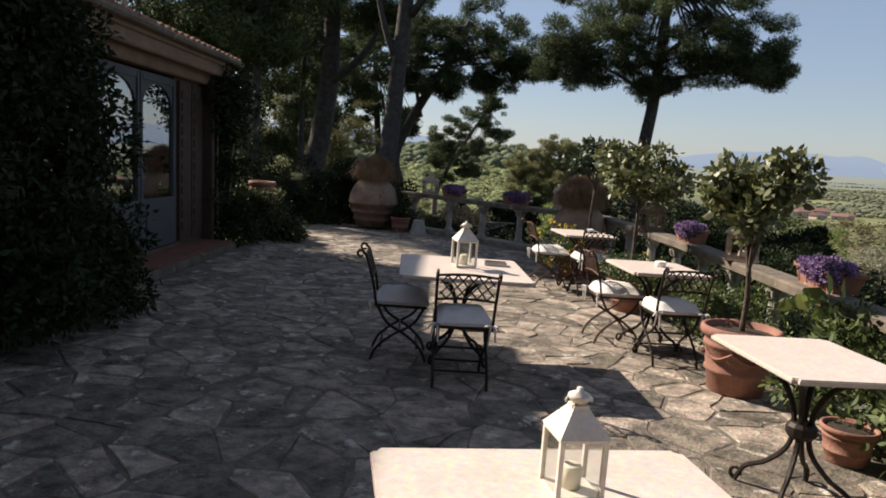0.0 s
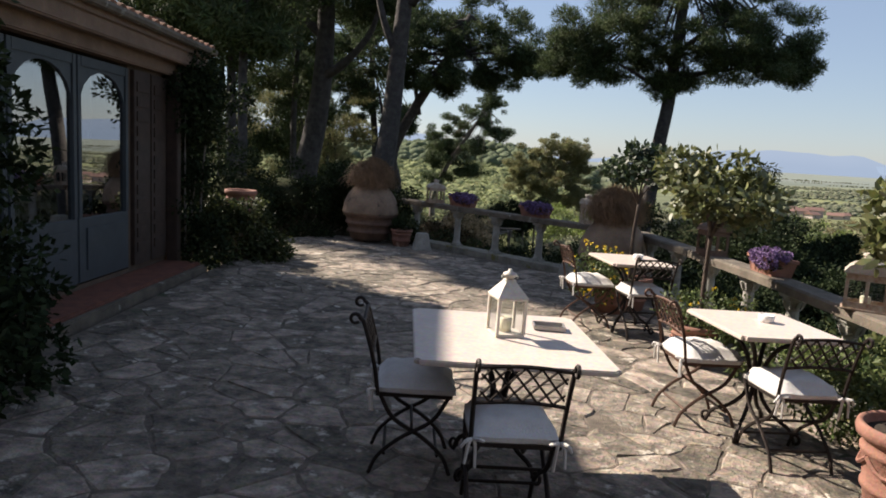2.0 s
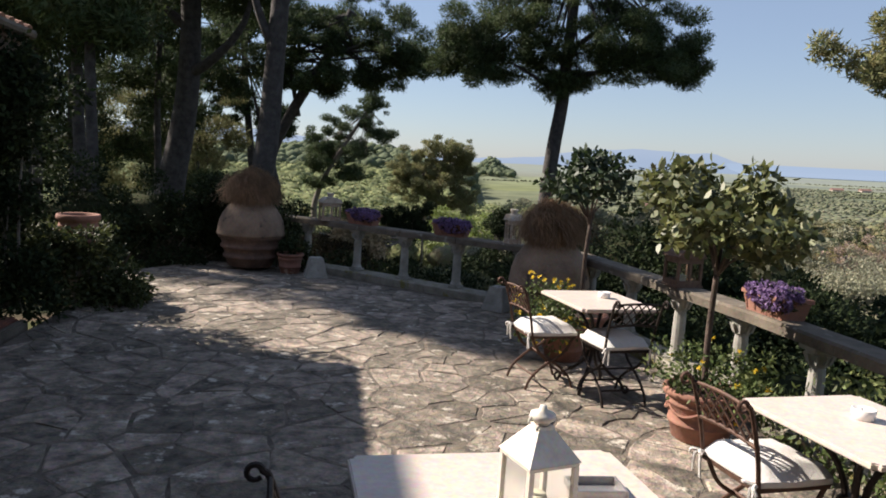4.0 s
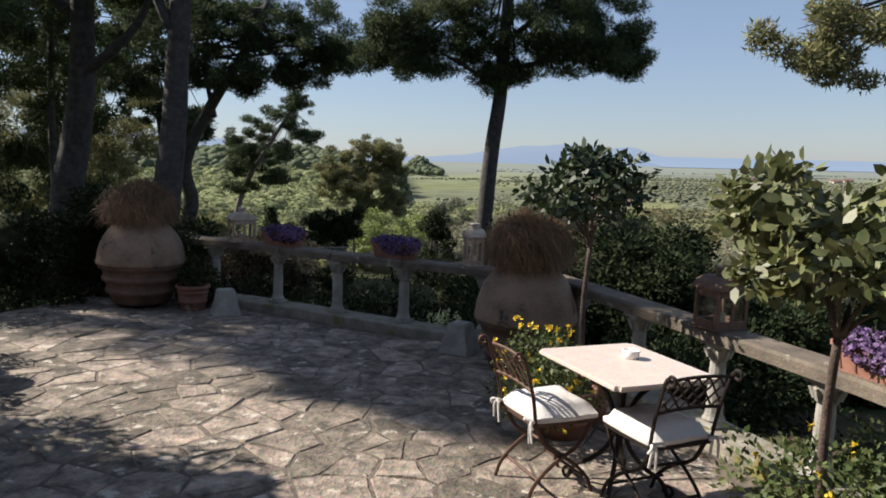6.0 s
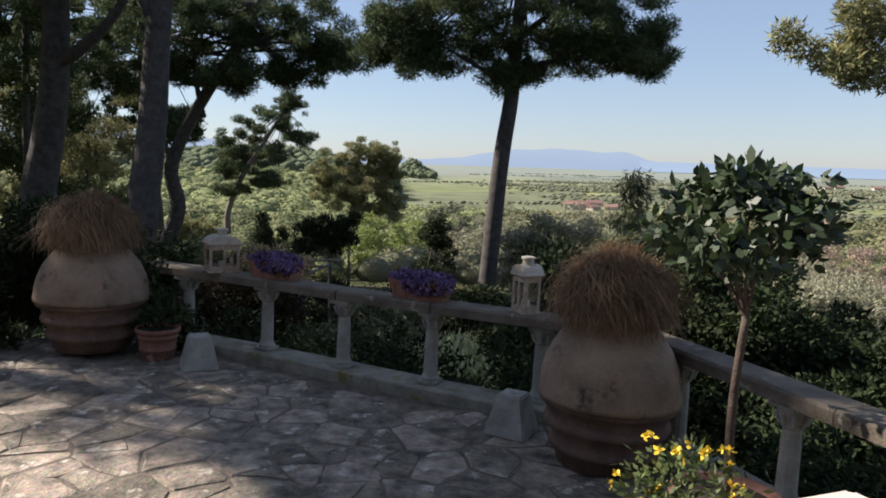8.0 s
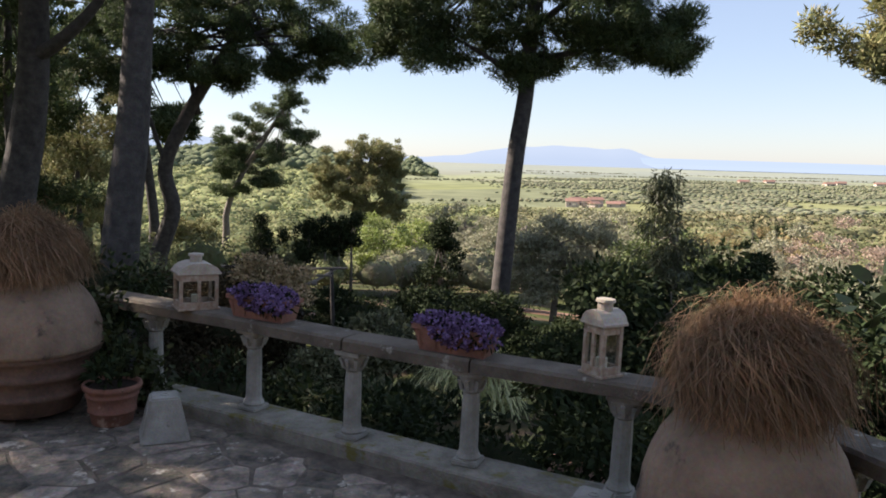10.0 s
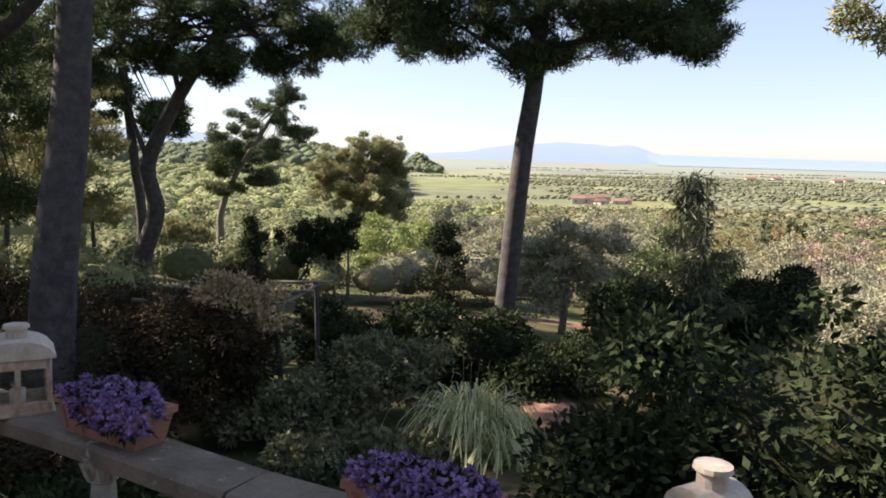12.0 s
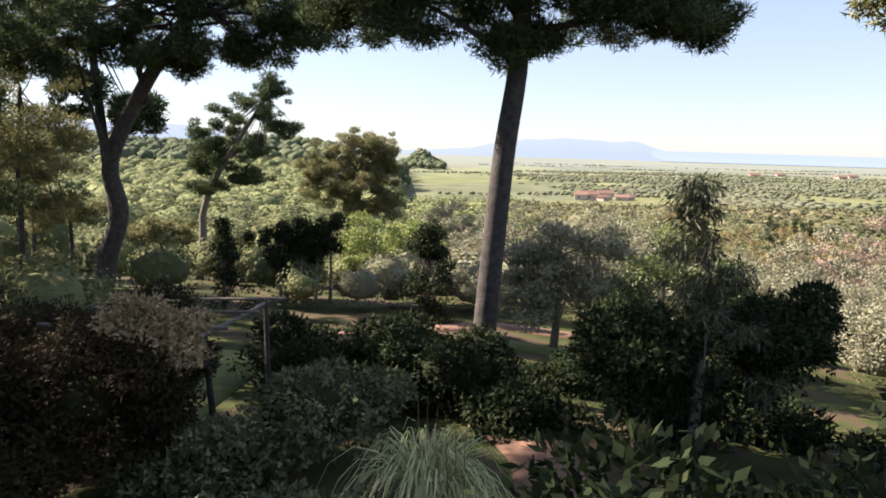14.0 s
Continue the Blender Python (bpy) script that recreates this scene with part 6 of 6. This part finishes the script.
for x, y, h, w in ((-21.0, 56.0, 9.0, 2.6), (-24.5, 50.0, 11.0, 3.0), (-13.0, 33.0, 12.5, 2.6), (-18.5, 36.0, 13.0, 3.0), (-16.5, 30.0, 14.0, 3.0), (-21.0, 31.0, 13.0, 3.2), (-13.5, 24.5, 13.0, 2.8), (-9.6, 20.6, 12.0, 2.8), (-8.4, 19.0, 11.0, 2.4), (-17.0, 23.0, 13.0, 3.2), (-13.4, 17.6, 12.0, 2.8), (-27.0, 42.0, 12.0, 3.2), (-15.5, 44.0, 9.5, 2.6), (-19.5, 47.0, 10.0, 2.8), (-14.8, 37.0, 9.0, 2.2), (-22.5, 38.0, 10.5, 2.8)):
    z = gh(x, y)
    pine([(x, y, z), (x + 0.15, y, z + h * 0.3), (x + 0.1, y + 0.1, z + h * 0.6), (x + 0.4, y, z + h * 0.95)], 0.016 * h, 0.008 * h, [],
         [(x, y, z + h * 0.98, w, w, w * 0.5), (x + 0.5, y - 0.3, z + h * 0.80, w * 0.95, w * 0.9, w * 0.45), (x - 0.6, y + 0.3, z + h * 0.66, w * 0.6, w * 0.6, w * 0.35)] + ([(x + 0.6, y + 0.5, z + h * 0.46, w * 0.55, w * 0.55, w * 0.35)] if x < -14 else []),
         "tall straight pine in the grove beside the house", 18000, NEEDLE if x > -12 or y < 40 else NEEDLE_SUNLIT, 13, 0.6, 0.28, 0.05)
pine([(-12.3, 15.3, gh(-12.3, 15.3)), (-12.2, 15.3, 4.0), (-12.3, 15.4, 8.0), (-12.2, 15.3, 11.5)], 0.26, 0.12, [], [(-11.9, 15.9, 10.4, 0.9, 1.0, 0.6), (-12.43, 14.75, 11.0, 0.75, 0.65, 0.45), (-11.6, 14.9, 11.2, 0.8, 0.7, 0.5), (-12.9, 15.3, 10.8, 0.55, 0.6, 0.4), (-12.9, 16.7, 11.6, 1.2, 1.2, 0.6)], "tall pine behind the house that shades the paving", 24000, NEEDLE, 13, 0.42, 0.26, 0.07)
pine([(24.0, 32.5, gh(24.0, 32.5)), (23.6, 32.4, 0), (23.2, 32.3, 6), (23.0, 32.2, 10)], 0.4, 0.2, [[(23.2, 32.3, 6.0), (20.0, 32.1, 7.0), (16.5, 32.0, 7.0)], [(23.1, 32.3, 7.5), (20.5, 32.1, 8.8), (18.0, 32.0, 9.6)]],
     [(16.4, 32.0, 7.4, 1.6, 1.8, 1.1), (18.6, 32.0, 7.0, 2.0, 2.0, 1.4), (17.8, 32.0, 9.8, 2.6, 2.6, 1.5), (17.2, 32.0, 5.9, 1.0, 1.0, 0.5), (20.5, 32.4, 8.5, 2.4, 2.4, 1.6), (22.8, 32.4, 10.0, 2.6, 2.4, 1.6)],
     "pine with light green drooping boughs", 26000, NEEDLE_SUNLIT, 13, 0.55, 0.28, 0.07)

def leafy(x, y, h, crown, mat, label, count, leaf=0.22, width=0.10, clump=12, size=0.7, trunk_r=0.12, name="garden_tree", lean=0.2, droop=0.0):
    z = gh(x, y)
    q = pine([(x, y, z), (x + lean * 0.5, y, z + h * 0.3), (x + lean, y, z + h * 0.75)], trunk_r, trunk_r * 0.5, [], crown, label, count, mat, clump, size, leaf, width, name, GREYBARK, droop=droop)
    return q
leafy(6.6, 24.2, 5.2, [(6.45, 24.2, 1.3, 0.30, 0.30, 0.75), (6.5, 24.2, 0.3, 0.60, 0.6, 0.7), (6.2, 24.2, -0.5, 0.7, 0.7, 0.7), (7.0, 24.2, -0.5, 0.75, 0.7, 0.7), (6.0, 24.2, -1.3, 0.9, 0.9, 0.8), (7.3, 24.3, -1.3, 1.0, 0.9, 0.8)], WEEPING, "weeping young tree with hanging narrow leaves", 7000, 0.20, 0.034, 13, 0.22, droop=1.3)
leafy(6.6, 36.4, 4.5, [(5.6, 36.4, -1.6, 1.1, 1.2, 1.2), (7.3, 36.5, -1.0, 1.5, 1.5, 1.05), (9.2, 36.6, -1.5, 1.3, 1.4, 1.2), (5.8, 36.3, -2.7, 1.1, 1.2, 0.7), (8.1, 36.4, -2.4, 1.5, 1.4, 0.8)], OLIVE_LEAF, "grey-green olive tree with several bare stems", 20000, 0.17, 0.07, 18, 0.40, 0.16)
leafy(9.0, 33.0, 4.5, [(9.2, 33.0, -1.6, 2.0, 1.6, 1.3), (11.0, 33.4, -2.2, 1.6, 1.4, 1.1)], GARDEN_LEAF, "dark leafy tree among the olives", 9000, 0.16, 0.07, 14, 0.5, 0.13)
for x, y, s in ((10.0, 44, 2.4), (13.0, 47, 2.4), (17.5, 43, 1.8), (8.0, 52, 2.6), (13.0, 57, 2.6), (20, 52, 2.0), (17, 62, 2.5), (24, 60, 2.2), (24.5, 47, 1.8), (17.5, 34.0, 1.4), (20.5, 36.5, 1.5), (23.5, 41.0, 1.6)):
    z = gh(x, y)
    leafy(x, y, 2.2 * s, [(x, y, z + 1.5 * s, s, s, s * 0.62), (x + 0.7 * s, y, z + 1.25 * s, 0.7 * s, 0.7 * s, 0.45 * s), (x - 0.6 * s, y, z + 1.3 * s, 0.7 * s, 0.7 * s, 0.5 * s)], OLIVE_LEAF, "grey-green olive tree on the slope", 9000, 0.15, 0.06, 14, 0.6, 0.14, "olive_tree")
for x, y, s, mat, lab in ((27, 54, 3.0, OLIVE_LEAF, "silvery tree among the olives"), (32.2, 59.5, 3.4, PINK_LEAF, "bare pinkish tree with fine twigs"), (36.5, 61, 3.3, PINK_LEAF, "bare pinkish tree in early leaf"), (38.5, 84, 4.4, OCHRE_LEAF, "tall ochre tree beyond the olives"), (43.5, 86, 4.2, OCHRE_LEAF, "broad ochre-brown tree on the slope"), (21, 68, 3.4, LIGHT_LEAF, "yellow-green tree on the slope"), (-1.0, 63, 2.4, LIGHT_LEAF, "fresh light green broadleaf tree"), (1.4, 61, 2.1, LIGHT_LEAF, "light green broadleaf tree"),
                        (26, 78, 4.0, OCHRE_LEAF, "russet tree beyond the olives"), (33, 70, 3.2, OCHRE_LEAF, "yellow-ochre tree on the slope"), (35.5, 74, 3.0, OCHRE_LEAF, "ochre tree among the woods"), (5.5, 66, 3.4, OLIVE_LEAF, "silvery olive tree on the lower slope")):
    z = gh(x, y)
    leafy(x, y, 2.0 * s, [(x, y, z + 1.45 * s, s, s, s * 0.8), (x + 0.5 * s, y, z + 1.0 * s, 0.75 * s, 0.75 * s, 0.6 * s), (x - 0.5 * s, y, z + 0.95 * s, 0.75 * s, 0.75 * s, 0.6 * s)], mat, lab, 9000, 0.21, 0.10, 16, 0.55, 0.13, "broadleaf_tree")
for x, y, t in ((-4.55, 46.0, -2.15), (-3.7, 46.4, -1.85), (-3.0, 46.8, -1.9), (-2.35, 47.4, -1.6)):
    leafy(x, y, 4.2, [(x, y, t, 0.72, 0.7, 0.85), (x + 0.1, y, t + 0.55, 0.5, 0.5, 0.45), (x - 0.15, y, t - 0.6, 0.5, 0.5, 0.4)], HEDGE, "small dark umbrella-shaped evergreen on a bare stem", 5000, 0.15, 0.06, 10, 0.3, 0.10, "umbrella_tree", 0.05)
leafy(2.2, 41.0, 4.6, [(2.2, 41, -4.2, 1.0, 1.0, 0.8), (2.1, 41, -3.2, 1.0, 1.0, 0.7), (2.4, 41, -2.3, 0.85, 0.85, 0.6), (2.2, 41, -1.5, 0.6, 0.6, 0.5), (2.3, 41, -0.8, 0.35, 0.35, 0.45)], HEDGE, "dark upright juniper beside the path", 9000, 0.16, 0.06, 10, 0.36, 0.12, "juniper", 0.05)
def cypress(x, y, h, r, label):
    z = gh(x, y)
    return leafy(x, y, h, [(x, y, z + h * f, r * (1.05 - f) * 1.15, r * (1.05 - f) * 1.15, h * 0.10) for f in (0.12, 0.25, 0.38, 0.5, 0.62, 0.74, 0.85, 0.93)], HEDGE, label, 4200, 0.18, 0.06, 7, 0.28, 0.09, "cypress", 0.0)
cypress(-6.2, 42.0, 4.1, 0.85, "small dark conical conifer on the lawn")
for x, y in ((-9.0, 60), (-8.1, 60.5)):
    cypress(x, y, 3.4, 0.5, "thin dark cypress beside the slope")
for x, y in ((52.0, 110), (53.4, 110.5), (54.8, 111), (56.2, 111), (57.6, 111.5), (59.0, 112)):
    cypress(x, y, 13.5, 1.2, "dark cypress in a row on the slope")

# ---- farm on the plain ----
def farm_house(x, y, w, d, h, rz, label):
    z = float(ground_height(x, y)) - 0.5
    q = thing("farmhouse", pose(x, y, z, 0, 0, rz), label, "house", "farm buildings")
    part("wall", box(-w / 2, -d / 2, 0, w / 2, d / 2, h), WALLPALE, q)
    bm = bmesh.new()
    v = [bm.verts.new(p) for p in ((-w / 2 - 1, -d / 2 - 1, h), (w / 2 + 1, -d / 2 - 1, h), (w / 2 + 1, d / 2 + 1, h), (-w / 2 - 1, d / 2 + 1, h), (-w / 2 - 1, 0, h + d * 0.3), (w / 2 + 1, 0, h + d * 0.3))]
    for f in ((0, 1, 5, 4), (2, 3, 4, 5), (0, 4, 3), (1, 2, 5), (0, 3, 2, 1)):
        bm.faces.new([v[i] for i in f])
    part("roof", bm, FARMROOF, q, "red clay roof")
    for k in range(int(w // 7)):
        part("window", box(-w / 2 + 3 + 7 * k, -d / 2 - 0.1, h * 0.4, -w / 2 + 4.4 + 7 * k, -d / 2 + 0.1, h * 0.7), DARKWOOD, q)
    return q
for x, y, w, d, h, rz in ((166, 690, 11, 9, 6, -12), (178, 700, 14, 9, 6, 12), (186, 684, 10, 8, 4, 40), (193, 706, 13, 9, 7, 8), (206, 690, 12, 8, 4, -16), (178, 725, 12, 9, 6, 30), (216, 704, 10, 8, 4, 20)):
    farm_house(x, y, w, d, h, rz, "low farm building with red clay roof on the plain")
for k in range(7):
    farm_house(800 + 85 * k, 1650 + 60 * math.sin(k * 2.3), 24, 14, 5, 10 * math.sin(k), "distant farm shed among the fields")

# ---- paving stones ----
def cells():
    """Irregular stones: each seed's neighbourhood cut by the half-way lines to the other seeds."""
    g = random.Random(11)
    seeds = []
    x0, x1, y0, y1 = -4.5, 5.2, -3.9, 13.4
    step = 0.285
    for j in range(int((y1 - y0) / (step * 0.9)) + 1):
        for i in range(int((x1 - x0) / step)):
            if g.random() < 0.84:
                seeds.append((x0 + (i + 0.5 * (j % 2) + g.uniform(-0.75, 0.75)) * step * 1.12, y0 + (j + g.uniform(-0.62, 0.62)) * step * 0.9))
    bins = {}
    for k, (x, y) in enumerate(seeds):
        bins.setdefault((int(x // 0.9), int(y // 0.9)), []).append(k)
    out = []
    for k, (x, y) in enumerate(seeds):
        if not inside(x, y):
            continue
        poly = [(x - 0.6, y - 0.6), (x + 0.6, y - 0.6), (x + 0.6, y + 0.6), (x - 0.6, y + 0.6)]
        for bx in (-1, 0, 1):
            for by in (-1, 0, 1):
                for j in bins.get((int(x // 0.9) + bx, int(y // 0.9) + by), ()):
                    if j == k:
                        continue
                    px, py = seeds[j]
                    nx, ny = px - x, py - y
                    c = (px * px + py * py - x * x - y * y) / 2 - (0.003 + 0.004 * ((k * 7 + j * 13) % 3)) * math.hypot(nx, ny)
                    nxt = []
                    for (ax, ay), (qx, qy) in zip(poly, poly[1:] + poly[:1]):
                        da, dq = nx * ax + ny * ay - c, nx * qx + ny * qy - c
                        if da <= 0:
                            nxt.append((ax, ay))
                        if da * dq < 0:
                            t = da / (da - dq)
                            nxt.append((ax + t * (qx - ax), ay + t * (qy - ay)))
                    poly = nxt
                    if len(poly) < 3:
                        break
        poly = [(px, py) for px, py in poly if inside(px, py)]
        if len(poly) >= 3:
            out.append((x, y, poly))
    return out

def stone_faces(x, y, poly, g, verts, faces):
    """One stone: worn, slightly tipped top with a rounded arris, and sides down into the joint."""
    n = len(poly)
    rough = []
    for (ax, ay), (bx, by) in zip(poly, poly[1:] + poly[:1]):
        rough.append((ax + g.uniform(-0.006, 0.006), ay + g.uniform(-0.006, 0.006)))
        if math.hypot(bx - ax, by - ay) > 0.13:
            rough.append(((ax + bx) / 2 + g.uniform(-0.018, 0.018), (ay + by) / 2 + g.uniform(-0.018, 0.018)))
    poly, n = rough, len(rough)
    h, tx, ty = g.uniform(-0.003, 0.004), g.uniform(-0.02, 0.02), g.uniform(-0.02, 0.02)
    s = len(verts)
    for k, dz in ((1.0, -0.035), (1.0, -0.008), (0.93, 0.0)):
        for px, py in poly:
            verts.append(((px - x) * k, (py - y) * k, (h + dz) if dz else h + tx * (px - x) + ty * (py - y) + g.uniform(-0.0015, 0.0015)))
    for a in (0, n):
        for i in range(n):
            j = (i + 1) % n
            faces.append((s + a + i, s + a + j, s + a + n + j, s + a + n + i))
    verts.append((0, 0, h))
    for i in range(n):
        faces.append((s + 2 * n + i, s + 2 * n + (i + 1) % n, s + 3 * n))

stone_rng = random.Random(5)
all_cells = cells()
single = sorted((c for c in all_cells), key=lambda c: (c[0] - 0.3) ** 2 + ((c[1] - 8.0) * 0.62) ** 2)[:290]
chosen = {(c[0], c[1]) for c in single}
rest_v, rest_f = [], []
for x, y, poly in all_cells:
    v, f = [], []
    stone_faces(x, y, poly, stone_rng, v, f)
    if (x, y) in chosen:
        me = bpy.data.meshes.new("paving_stone")
        me.from_pydata(v, [], f)
        me.materials.append(STONE)
        part("paving_stone", me, None, floor, m=Matrix.Translation((x, y, 0)))
    else:
        s = len(rest_v)
        rest_v += [(a + x, b + y, c) for a, b, c in v]
        rest_f += [tuple(i + s for i in q) for q in f]
me = bpy.data.meshes.new("paving_stones_around")
me.from_pydata(rest_v, [], rest_f)
me.materials.append(STONE_REST)
tagged(part("paving_stones_around", me, None, floor), kind="stuff")
